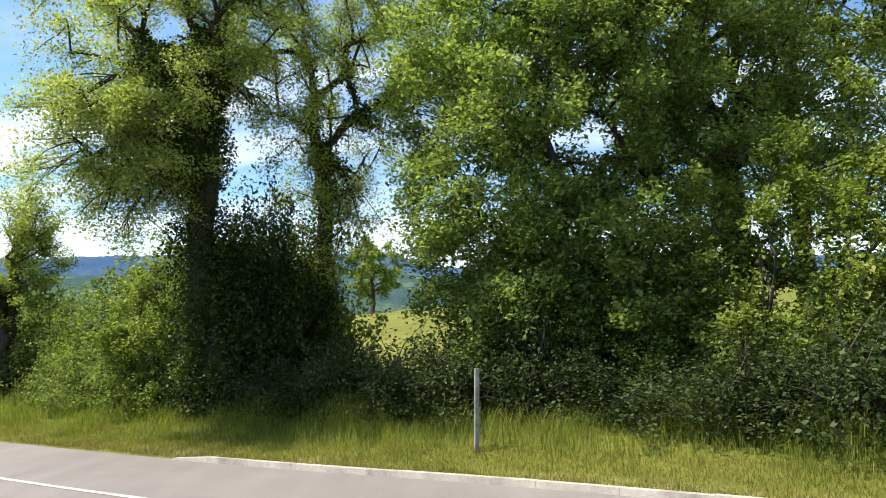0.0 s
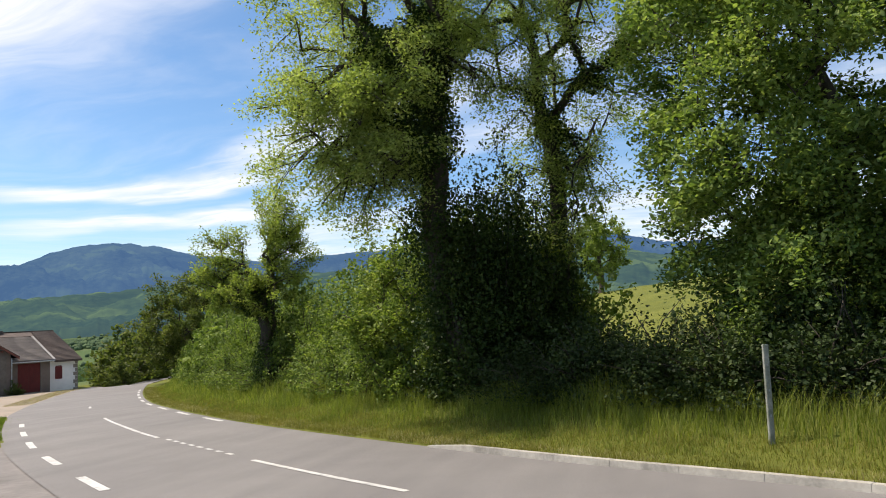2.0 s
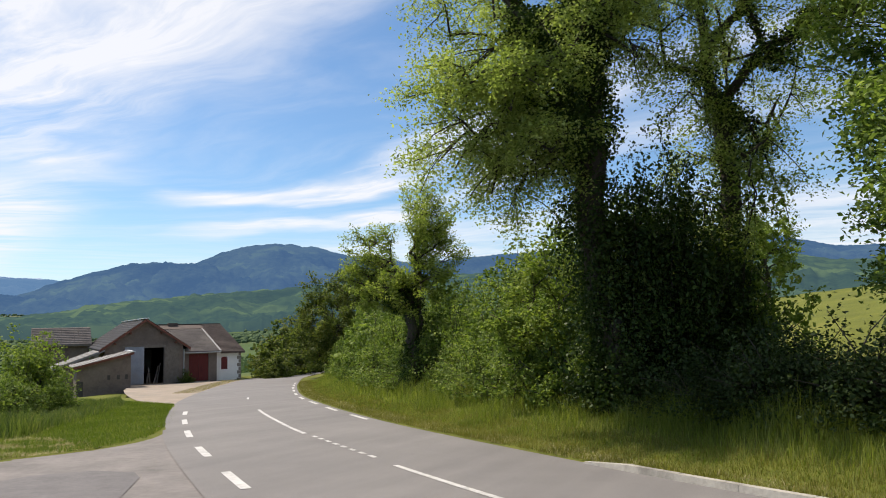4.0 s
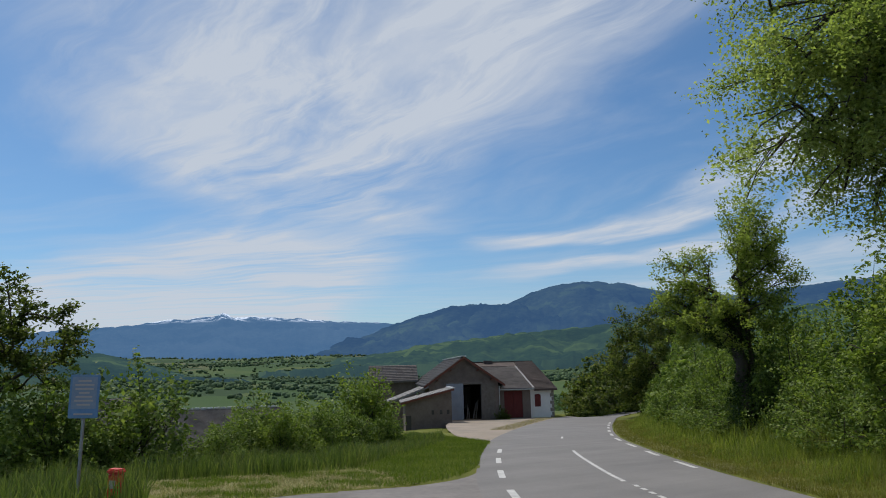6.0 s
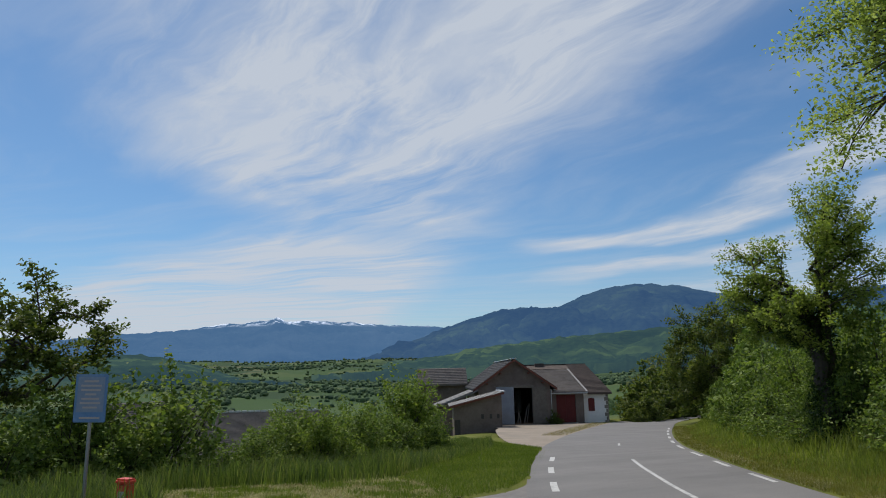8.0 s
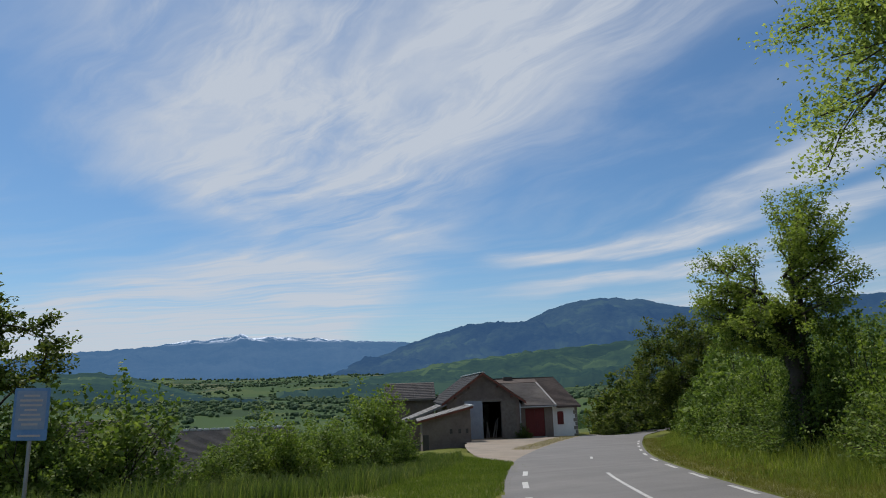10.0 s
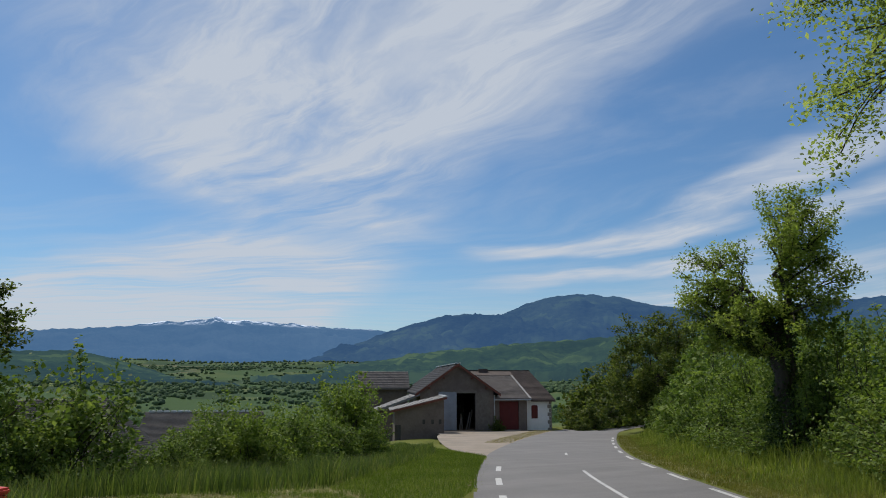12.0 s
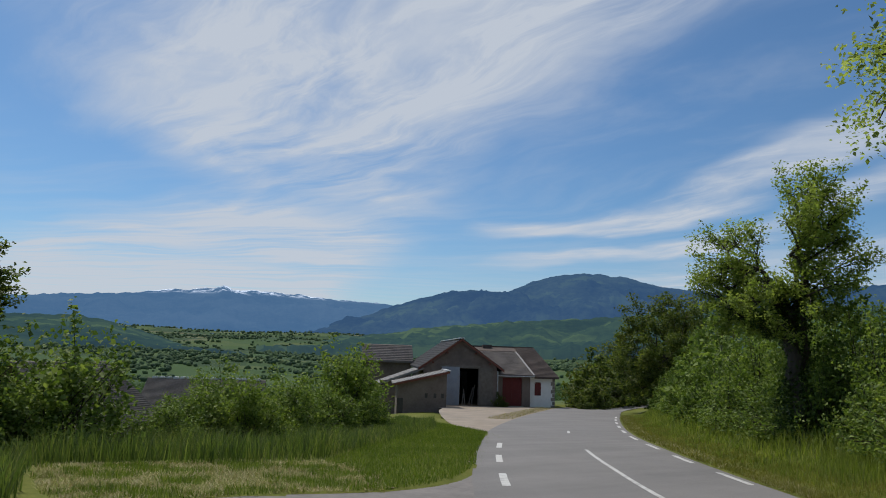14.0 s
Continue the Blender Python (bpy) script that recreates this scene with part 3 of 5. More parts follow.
# ---------------------------------------------------------------- far distance
def ridge(name, profile, reach, foot, foot_rise, mat, rough, seed, label):
    """A range of hills: its skyline given by bearing and rise in degrees."""
    bearing, rise = np.array(profile).T
    order = np.argsort(bearing)
    bearing, rise = bearing[order], rise[order]
    turn = np.arange(bearing[0], bearing[-1], 0.12)
    top = np.interp(turn, bearing, rise)
    rows = np.linspace(0, 1, 34)
    verts = []
    for i, f in enumerate(rows):
        for a, t in zip(turn, top):
            r = reach * (foot + (1 - foot) * f)
            z0, z1 = reach * foot * math.tan(radians(foot_rise)), reach * math.tan(radians(t)) + 1.8
            spur = noise.fractal(Vector((a * 0.22 + seed, f * 4.0, seed)), 0.9, 2.1, 6)
            z = z0 + (z1 - z0) * f ** 0.9 + rough * min(1.0, (z1 - z0) / (1.6 * rough)) * spur * math.sin(f * math.pi) ** 0.8 * (1 - f ** 5) + reach * 0.0018 * noise.fractal(Vector((a * 1.3, seed, f * 9)), 0.7, 2.1, 6)
            wide = r * (1 + 0.05 * spur * math.sin(f * math.pi))
            verts.append((-2.7 - math.sin(radians(a)) * wide, 3.4 + math.cos(radians(a)) * wide, z if i > 1 else z - 30 * (2 - i)))
    for a in turn:
        verts.append((-2.7 - math.sin(radians(a)) * reach * 1.04, 3.4 + math.cos(radians(a)) * reach * 1.04, -40))
    c = len(turn)
    i = np.arange(len(rows))[:, None] * c + np.arange(c - 1)[None]
    quads = np.stack((i, i + 1, i + 1 + c, i + c), -1).reshape(-1, 4)
    tagged(new(name, mesh_fast(name, verts, quads, mat, True)), label, "mountains", kind="structure")


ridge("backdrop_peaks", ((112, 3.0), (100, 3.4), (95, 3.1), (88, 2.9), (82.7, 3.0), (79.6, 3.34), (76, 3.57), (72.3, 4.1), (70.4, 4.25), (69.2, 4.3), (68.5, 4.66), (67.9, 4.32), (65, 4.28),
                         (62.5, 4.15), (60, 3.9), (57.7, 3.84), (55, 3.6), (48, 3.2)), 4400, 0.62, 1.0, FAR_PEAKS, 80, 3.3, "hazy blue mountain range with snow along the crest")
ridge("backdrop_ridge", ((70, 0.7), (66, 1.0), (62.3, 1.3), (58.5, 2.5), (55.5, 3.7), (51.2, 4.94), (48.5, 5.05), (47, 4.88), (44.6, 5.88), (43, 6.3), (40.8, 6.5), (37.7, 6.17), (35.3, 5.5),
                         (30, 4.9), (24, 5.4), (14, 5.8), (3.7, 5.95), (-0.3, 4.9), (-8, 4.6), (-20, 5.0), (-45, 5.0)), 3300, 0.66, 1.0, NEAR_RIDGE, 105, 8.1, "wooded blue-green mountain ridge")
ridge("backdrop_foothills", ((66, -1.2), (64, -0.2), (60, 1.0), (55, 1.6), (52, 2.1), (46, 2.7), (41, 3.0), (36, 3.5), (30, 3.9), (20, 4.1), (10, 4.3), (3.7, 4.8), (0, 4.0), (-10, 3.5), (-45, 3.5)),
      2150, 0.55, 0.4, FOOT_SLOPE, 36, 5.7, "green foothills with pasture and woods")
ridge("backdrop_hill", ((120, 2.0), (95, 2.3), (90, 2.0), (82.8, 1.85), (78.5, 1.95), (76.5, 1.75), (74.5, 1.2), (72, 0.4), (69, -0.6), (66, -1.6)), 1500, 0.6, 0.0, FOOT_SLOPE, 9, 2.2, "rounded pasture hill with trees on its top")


def far_woods():
    """Hedgerows and copses in the valley."""
    rng = np.random.default_rng(21)
    bm = bmesh.new()
    bmesh.ops.create_icosphere(bm, subdivisions=1, radius=1.0)
    unit = np.array([v.co for v in bm.verts])
    tris = np.array([[v.index for v in f.verts] for f in bm.faces])
    bm.free()
    verts, faces, near_verts, n0 = [], [], [], 0
    made = 0
    while made < 28000:
        bearing = rng.uniform(-25, 108)
        r = 150 * (2700 / 150) ** rng.uniform(0, 1) ** 0.75
        x, y = -3 - math.sin(radians(bearing)) * r, 3 + math.cos(radians(bearing)) * r
        wood = noise.fractal(Vector((x * 0.006, y * 0.006, 0.0)), 1.0, 2.0, 4)
        lines = abs(noise.noise(Vector((x * 0.011, y * 0.011, 7.0))))
        if not (wood > 0.02 or lines < 0.045) or (bearing < 12 and r < 260):
            continue
        size = rng.uniform(0.9, 2.1) * (1 + r / 2600)
        z = float(land_z(np.array([x]), np.array([y]), np.array([-200.0 if bearing > 40 else 120.0]))[0]) + size * 0.55
        shape = unit * (1 + 0.42 * rng.uniform(-1, 1, (len(unit), 1))) * np.array((rng.uniform(0.8, 1.5), rng.uniform(0.8, 1.5), rng.uniform(0.8, 1.2))) * size
        if r < 520:
            c = inside(rng, 60, 0.3) * np.array((1.0, 1.0, 0.85)) * size * (1 + 0.3 * rng.uniform(-1, 1, (60, 1))) + np.array((x, y, z))
            q, _ = leaves(c, size * 0.42, rng, 0.5, 1.5)
            near_verts.append(q)
        else:
            verts.append(shape + np.array((x, y, z)))
            faces.append(tris + n0)
            n0 += len(unit)
        made += 1
    me = mesh_fast("far_woods", np.concatenate(verts), np.concatenate(faces), WOODS)
    tagged(new("far_woods", me), "dark green hedgerows and copses across the valley", "trees", kind="stuff")
    near_verts = np.concatenate(near_verts)
    me = mesh_fast("valley_copse", near_verts, np.arange(len(near_verts)).reshape(-1, 4), WOODS)
    tagged(new("valley_copse", me), "leafy green copses and hedgerows below the farm", "trees", kind="stuff")


far_woods()


# ---------------------------------------------------------------- trees and bushes
def tree(name, label, base, trunk_top, trunk_r, lobes, leaf, leaf_size, per_tip, tip_r, seed, limbs=9, ivy=0, ivy_reach=0.6, lean=(0, 0), stems=1, group="", shell=0.45, droop=0.1, sprays=4):
    """A tree: tapered trunk that forks into limbs and twigs, and a crown of leaf sprays gathered in clumps, in uneven lobes
    (x, y, z, rx, ry, rz, sprays)."""
    rng = np.random.default_rng(seed)
    x, y = base
    z = float(land_z(np.array([x]), np.array([y]))[0])
    root = empty(name, pose(x, y, z - 0.05), label, "tree", group)
    clumps = []
    for cx, cy, cz, rx, ry, rz, k in lobes:
        size = np.array((rx, ry, rz))
        made = []
        for _ in range(max(3, k // sprays)):
            c = inside(rng, 8, shell)
            made.append(c[0] if not made else c[np.array([min(np.linalg.norm(q - m) for m in made) for q in c]).argmax()])
        made = np.array(made)
        wob = np.array([1 + 0.4 * noise.noise(Vector((a[0] * 1.3 + seed, a[1] * 1.3, a[2] * 1.3))) for a in made])
        clumps.append(made * wob[:, None] * size + np.array((cx, cy, cz)))
    clumps = np.concatenate(clumps)
    clumps = clumps[clumps[:, 2] > 0.5]
    heart = clumps.mean(0)
    spots, parents, paths = [], [], []

    def grow(start, pts):
        run = [start] if start is not None else []
        for q in pts:
            parents.append(run[-1] if run else -1)
            spots.append(q)
            run.append(len(spots) - 1)
        paths.append(run)
        return run

    top = clumps[:, 2].max()
    for s in range(stems):
        foot = rng.normal(size=3) * np.array((0.3, 0.3, 0)) * (stems > 1)
        head = np.array((lean[0], lean[1], trunk_top)) + rng.normal(size=3) * np.array((0.9, 0.9, 0.2)) * (stems > 1)
        trunk = grow(None, limb(foot, head, rng, 1, 1, 0.0, 9)[0])
        near = clumps[np.argsort(np.linalg.norm(clumps - np.array((head[0] * 1.6, head[1] * 1.6, top - 0.8)), axis=1))[min(s * 3, len(clumps) - 1)]]
        grow(trunk[-1], limb(head, near, rng, 1, 1, 0.06, 10)[0][1:])
    bare = trunk_top * 0.3
    tips, ends = [], []
    for p in clumps[np.argsort(np.linalg.norm((clumps - np.array((lean[0], lean[1], trunk_top))) * np.array((1, 1, 0.6)), axis=1))]:
        at = np.array(spots)
        gap = p - at
        flat_gap = np.hypot(gap[:, 0], gap[:, 1])
        cost = np.linalg.norm(gap, axis=1) + 1.6 * np.clip(at[:, 2] - (p[2] - 0.55 * flat_gap), 0, None) + 50 * (at[:, 2] < bare)
        a = int(cost.argmin())
        run = grow(a, limb(at[a], p, rng, 1, 1, 0.10, 7)[0][1:])
        out = p - heart
        out = out / (np.linalg.norm(out) + 1e-6)
        wide = tip_r * 2.0 * rng.uniform(0.7, 1.4)
        for _ in range(sprays):
            q = inside(rng, 1, 0.5)[0] * np.array((1.0, 1.0, 0.9)) * wide + out * wide * 0.5
            q[2] -= droop * 0.5 * (q[0] ** 2 + q[1] ** 2) ** 0.5
            b = run[rng.integers(len(run) - 3, len(run))]
            tips.append(p + q)
            ends.append((grow(b, limb(spots[b], p + q, rng, 1, 1, 0.10, 4)[0][1:])[-1], p + q - spots[b]))
    spots, parents = np.array(spots), np.array(parents)
    load = np.zeros(len(spots))
    for e, _ in ends:
        load[e] += 1
    for i in range(len(spots) - 1, 0, -1):
        if parents[i] >= 0:
            load[parents[i]] += load[i]
    radius = 0.005 + trunk_r * 1.05 * (load / len(ends)) ** 0.58
    thick, thin = [], []
    for run in paths:
        pts, rad = spots[run], radius[run].copy()
        if parents[run[0]] >= 0 or len(run) < 9:
            rad[0] = min(rad[0], rad[1] * 1.25)
        else:
            rad[0] *= 1.35
        (thick if rad[1] > 0.022 else thin).append((pts, rad))
    thick, thin = tubes(thick or thin[:1], 7), tubes(thin or thick[-1:], 3)
    whole = np.concatenate((thick[0], thin[0])), np.concatenate((thick[1], thin[1] + len(thick[0])))
    part("trunk", mesh_fast("trunk", *whole, BARK, True), root, "rough grey-brown trunk with branching limbs")
    tips = np.array(tips)
    way = np.array([w for _, w in ends])
    way = way / (np.linalg.norm(way, axis=1, keepdims=True) + 1e-6)
    way[:, 2] -= droop
    back = rng.uniform(-0.9, 0.8, (len(tips), per_tip, 1))
    c = tips[:, None, :] + way[:, None, :] * back * tip_r * 1.2 + (inside(rng, len(tips) * per_tip, 0.55) * np.array((1, 1, 0.75)) * tip_r * 1.05).reshape(len(tips), per_tip, 3)
    part("crown", mesh_fast("crown", *leaves(c.reshape(-1, 3), leaf_size, rng, 0.45, 2.1, droop), leaf), root)
    if ivy:
        wound = np.concatenate([np.linspace(spots[a], spots[b], 2 + int(np.linalg.norm(spots[b] - spots[a]) * (6 if radius[b] < trunk_r * 0.6 else 26)))
                                for run in paths for a, b in zip(run[:-1], run[1:]) if radius[b] > trunk_r * 0.2 and spots[b][2] < trunk_top * 1.5])
        c = wound[rng.integers(0, len(wound), ivy)]
        clump = np.array([1 + 1.1 * noise.noise(Vector((q[0] * 1.1, q[1] * 1.1, q[2] * 1.1 + seed))) for q in c])[:, None]
        low = 1.25 - 0.85 * np.clip(c[:, 2:3] / max(trunk_top * 1.3, 1), 0, 1)
        c = c + inside(rng, len(c), 0.5) * np.array((1, 1, 0.8)) * ivy_reach * 1.9 * low * clump
        c = c[c[:, 2] > 0.05]
        part("ivy", mesh_fast("ivy", *leaves(c, 0.074, rng, 0.3, 1.25, 0.5, 0.2), IVY), root, "dark glossy ivy wound round the trunk")
    return root


def bush_proto(name, label, rx, h, leaf, leaf_size, count, seed, stems=5, category="bush"):
    """A bush of leafy shoots on a lumpy, broken outline."""
    rng = np.random.default_rng(seed)
    root = empty(name, pose(0, 0, 0), label, category)
    k = max(20, int(count * 1.25) // 32)
    d = inside(rng, k, 0.22)
    d[:, 2] = np.abs(d[:, 2]) * 1.0
    lump = np.array([min(1.25, 1 + 0.9 * noise.noise(Vector((a[0] * 2.6 + seed, a[1] * 2.6, a[2] * 2.6)))) for a in d])
    tips = d * lump[:, None] * np.array((rx, rx, h))
    tips[:, 2] = np.maximum(tips[:, 2], 0.08)
    way = d * np.array((0.8, 0.8, 0.4)) + rng.normal(size=d.shape) * 0.28
    way[:, 2] += 0.55
    way /= np.linalg.norm(way, axis=1, keepdims=True)
    reach = (0.22 * max(rx, 0.9) * rng.uniform(0.6, 1.7, k))[:, None]
    ends = tips + way * reach
    lines = []
    for p in ends[: max(stems * 12, 60)]:
        lines.append(limb(rng.normal(size=3) * np.array((rx * 0.2, rx * 0.2, 0)), p, rng, 0.026, 0.005, 0.15, 4))
    part("stem", mesh_fast("stem", *tubes(lines, 3), BARK, True), root)
    along = rng.uniform(-1.1, 1.0, (k, 32, 1))
    thick = 0.19 * max(rx, 0.9) * (1.15 - 0.55 * along)
    c = tips[:, None, :] + way[:, None, :] * reach[:, None, :] * along + inside(rng, k * 32, 0.5).reshape(k, 32, 3) * np.array((1, 1, 0.8)) * thick
    c = c.reshape(-1, 3)
    c = c[c[:, 2] > 0.0]
    part("foliage", mesh_fast("foliage", *leaves(c, leaf_size, rng, 0.45, 1.6), leaf), root)
    return root


def put(proto, x, y, s=1.0, sz=None, turn=0.0, group="", sink=0.05, label=""):
    z = float(land_z(np.array([x]), np.array([y]))[0]) - sink
    ob = copy_thing(proto, pose(x, y, z, 0, 0, turn) @ Matrix.Diagonal((s, s, sz or s, 1)))
    return tagged(ob, label, group=group)


# the two tall ash trees, one wound with ivy
tree("ash_tree", "tall ivy-clad ash with fresh yellow-green leaves", (-2.4, 15.0), 6.0, 0.30,
     ((-1.75, -2.1, 6.3, 1.3, 1.3, 1.3, 130), (-1.55, -1.2, 8.7, 1.75, 2.0, 2.0, 180), (-0.4, 0.0, 11.4, 2.4, 2.4, 2.2, 150), (-1.8, -1.3, 5.4, 1.25, 1.2, 0.8, 46), (0.2, 0.0, 8.6, 1.5, 1.4, 1.6, 50)),
     ASH, 0.070, 230, 0.38, 11, 34, 52000, 0.52, (-0.7, 0.0), 1, "", 0.33)
tree("ash_tree", "tall slender ash with light airy crown", (-0.9, 17.6), 6.5, 0.21,
     ((0.7, -0.4, 8.4, 2.5, 2.3, 2.6, 130), (-0.4, 0.0, 11.2, 2.9, 2.6, 2.4, 130), (0.2, 0.0, 5.0, 1.3, 1.3, 1.6, 55), (2.4, -0.6, 10.2, 1.7, 1.6, 2.2, 60)),
     ASH, 0.070, 210, 0.38, 12, 32, 14000, 0.30, (0.1, 0), 1, "", 0.36)
# dense maples
tree("maple_tree", "broad dense field maple in full leaf", (5.0, 13.2), 4.6, 0.22,
     ((-0.7, -0.1, 3.8, 2.5, 2.2, 1.9, 230), (-0.6, 0.0, 7.0, 2.9, 2.8, 2.6, 310), (0.2, 0.0, 10.6, 2.9, 2.6, 2.6, 190), (2.6, 0.3, 6.6, 2.2, 2.2, 2.6, 150), (-0.2, -0.6, 2.2, 2.3, 1.7, 1.1, 110), (1.9, -0.2, 3.0, 2.0, 1.8, 1.6, 110)),
     MAPLE, 0.104, 180, 0.38, 13, 16, 0, 0.5, (0.2, 0), 2)
tree("maple_tree", "tall maple standing behind the hedge", (9.3, 14.8), 5.5, 0.22,
     ((-0.4, 0.0, 8.4, 3.2, 2.8, 2.4, 210), (0.8, 0.0, 11.6, 3.2, 2.8, 2.6, 200), (0.4, 0.0, 5.4, 2.8, 2.2, 1.5, 80)),
     PALEMAPLE, 0.115, 125, 0.38, 14, 11, 0, 0.5, (0, 0), 2)
tree("maple_tree", "leafy maple with drooping side branches", (14.0, 12.0), 5.0, 0.22,
     ((0, 0, 5.6, 3.2, 3.0, 3.0, 200), (-0.4, 0, 9.6, 3.2, 3.0, 2.6, 150), (-1.6, -0.6, 3.0, 2.0, 1.8, 1.8, 80)),
     PALEMAPLE, 0.115, 125, 0.38, 15, 11, 0, 0.5)
tree("maple_tree", "maple with a high rounded crown behind the others", (12.0, 17.0), 6.0, 0.22,
     ((0, 0, 9.4, 3.2, 3.0, 2.8, 130), (-0.5, 0, 12.6, 2.8, 2.8, 2.0, 80), (-0.6, 0, 5.6, 2.6, 2.4, 1.8, 70)),
     PALEMAPLE, 0.145, 80, 0.40, 20, 10, 0, 0.5)
for k, (x, y, h, seed) in enumerate(((8.1, 11.0, 4.6, 31), (10.2, 9.9, 5.0, 32), (12.0, 8.2, 4.6, 33), (6.3, 11.4, 3.0, 34), (-4.7, 16.6, 3.7, 35))):
    tree("elder_sapling", "young bright green elder sapling in the hedge", (x, y), h * 0.55, 0.07,
         ((0, 0, h * 0.62, 1.15, 1.05, h * 0.40, 90), (0.2, -0.3, h * 0.30, 1.2, 1.0, h * 0.26, 60)), LIME if k != 3 else HEDGE, 0.10, 110, 0.26, seed, 7, 0, 0.5, (0, 0), 2)
# the forked ivy tree and its neighbours farther along
tree("ash_tree", "forked ash with an ivy-covered double trunk", (-12.6, 23.0), 2.8, 0.20,
     ((-1.4, 0.3, 4.6, 0.9, 0.85, 1.3, 105), (0.8, 0.0, 5.2, 0.8, 0.8, 1.8, 126), (-0.1, -0.2, 3.8, 1.1, 0.9, 0.8, 36)),
     GREENASH, 0.09, 120, 0.27, 16, 14, 14000, 0.24, (-0.3, 0), 2, "", 0.4, -0.4, 3)
tree("hazel_tree", "dark rounded tree above the road bend", (-34.6, 50.4), 4.4, 0.24,
     ((0, 0, 5.2, 3.0, 2.8, 2.5, 190), (-1.4, -1.2, 3.4, 2.4, 2.2, 2.0, 120), (0.6, -1.0, 2.0, 2.4, 2.2, 1.6, 60)), OAK, 0.21, 80, 0.5, 17, 9)
tree("oak_tree", "wind-shaped young oak with dark leaves", (-25.8, 3.2), 3.2, 0.18,
     ((0.2, -0.4, 5.0, 2.3, 2.4, 1.8, 120), (0.6, 1.8, 4.5, 1.6, 1.5, 1.5, 60), (0, -2.4, 4.0, 1.6, 1.5, 1.5, 50)), OAK, 0.14, 75, 0.28, 18, 10)
tree("field_tree", "round pale green tree alone in the field", (-4.2, 72.0), 3.2, 0.25,
     ((0, 0, 4.6, 2.5, 2.5, 2.6, 90),), LIME, 0.34, 60, 0.5, 19, 7)

HEDGE_PROTOS = [bush_proto("hedge_bush", "dense green hedge bush", 1.25, 2.6, HEDGE, 0.10, 5200, 41),
                bush_proto("hedge_bush", "loose hedge bush with fresh yellow-green leaves", 1.2, 2.9, LIME, 0.10, 4800, 42),
                bush_proto("hedge_bush", "tall hazel bush in the hedge", 1.15, 3.2, HEDGE, 0.11, 4800, 43)]
FAR_HEDGE = bush_proto("hedge_bush", "green hedge bush beside the bend", 1.4, 3.0, HEDGE, 0.19, 2200, 51)
BRAMBLES = [bush_proto("bramble_bush", "tangled dark bramble at the hedge's foot", 1.15, 1.35, BRAMBLE, 0.064, 7200, 44),
            bush_proto("bramble_bush", "sprawling bramble with pale leaf undersides", 1.0, 1.15, BRAMBLE, 0.062, 6800, 45),
            bush_proto("bramble_bush", "hawthorn spray hanging over the verge", 0.9, 1.75, LIME, 0.07, 3500, 52)]
LOW_HEDGE = bush_proto("hedge_bush", "low leafy hedge bush above the verge", 1.15, 1.6, HEDGE, 0.085, 4300, 53)
SCRUB = [bush_proto("scrub_bush", "rounded scrub bush beyond the grass", 1.5, 2.4, HEDGE, 0.115, 7000, 46),
         bush_proto("scrub_bush", "bright green leafy scrub bush", 1.4, 2.8, LIME, 0.12, 7000, 47),
         bush_proto("scrub_bush", "dark tangled green thorn bush", 1.5, 2.2, HEDGE, 0.11, 6600, 48),
         bush_proto("scrub_bush", "dark green shrub at the road's end", 1.5, 2.4, OAK, 0.24, 2200, 50)]
place_rng = np.random.default_rng(77)
hedge_from, hedge_to, hedge_bend = run_at(14, -4.5), run_at(-40, 47), run_at(-22, 25)
run = hedge_from
while run < hedge_bend:
    n = 5.7 + place_rng.uniform(-0.3, 0.3)
    x, y = on_road(run, n)
    low, row = (LOW_HEDGE, "hedge along the road") if x < -4.2 else (BRAMBLES[place_rng.integers(2)], "brambles along the verge")
    size, tall, spin = place_rng.uniform(0.8, 1.2), place_rng.uniform(0.75, 1.2), place_rng.uniform(0, 360)
    if math.hypot(x + 11.9, y - 21.6) > 1.5:
        put(low, float(x), float(y), size, tall, spin, row)
    if int(run / 1.5) % 2 and x > -4.2:
        x, y = on_road(run + 0.6, n + 1.5)
        put(BRAMBLES[0], float(x), float(y), place_rng.uniform(1.0, 1.2), place_rng.uniform(0.7, 1.0), place_rng.uniform(0, 360), "brambles along the verge")
    run += 1.5
for x, y, s, sz in ((7.4, 9.6, 1.0, 1.1), (8.6, 8.9, 0.9, 1.0), (5.9, 10.6, 0.8, 0.8), (10.4, 7.4, 1.0, 1.2)):
    put(BRAMBLES[2], x, y, s, sz, place_rng.uniform(0, 360), "hawthorn sprays in the hedge")
run = run_at(-6.0, 10.8)
while run < hedge_bend:
    for n, s in ((6.8, 0.95), (8.5, 1.3)):
        x, y = on_road(run + place_rng.uniform(-0.4, 0.4), n + place_rng.uniform(-0.4, 0.4))
        kind, size, tall, spin = place_rng.integers(3), s * place_rng.uniform(0.85, 1.1), s * place_rng.uniform(0.80, 1.22), place_rng.uniform(0, 360)
        if math.hypot(x + 12.0, y - 21.8) > 1.7:
            put(HEDGE_PROTOS[kind], float(x), float(y), size, tall, spin, "hedge along the road")
    run += 1.6
while run < hedge_to:
    for n, s in ((5.6, 0.6), (7.2, 1.15)):
        x, y = on_road(run, n + place_rng.uniform(-0.4, 0.4))
        put(FAR_HEDGE, float(x), float(y), s * place_rng.uniform(0.85, 1.15), s * place_rng.uniform(0.8, 1.2), place_rng.uniform(0, 360), "hedge along the road")
    run += 1.8
run = hedge_from
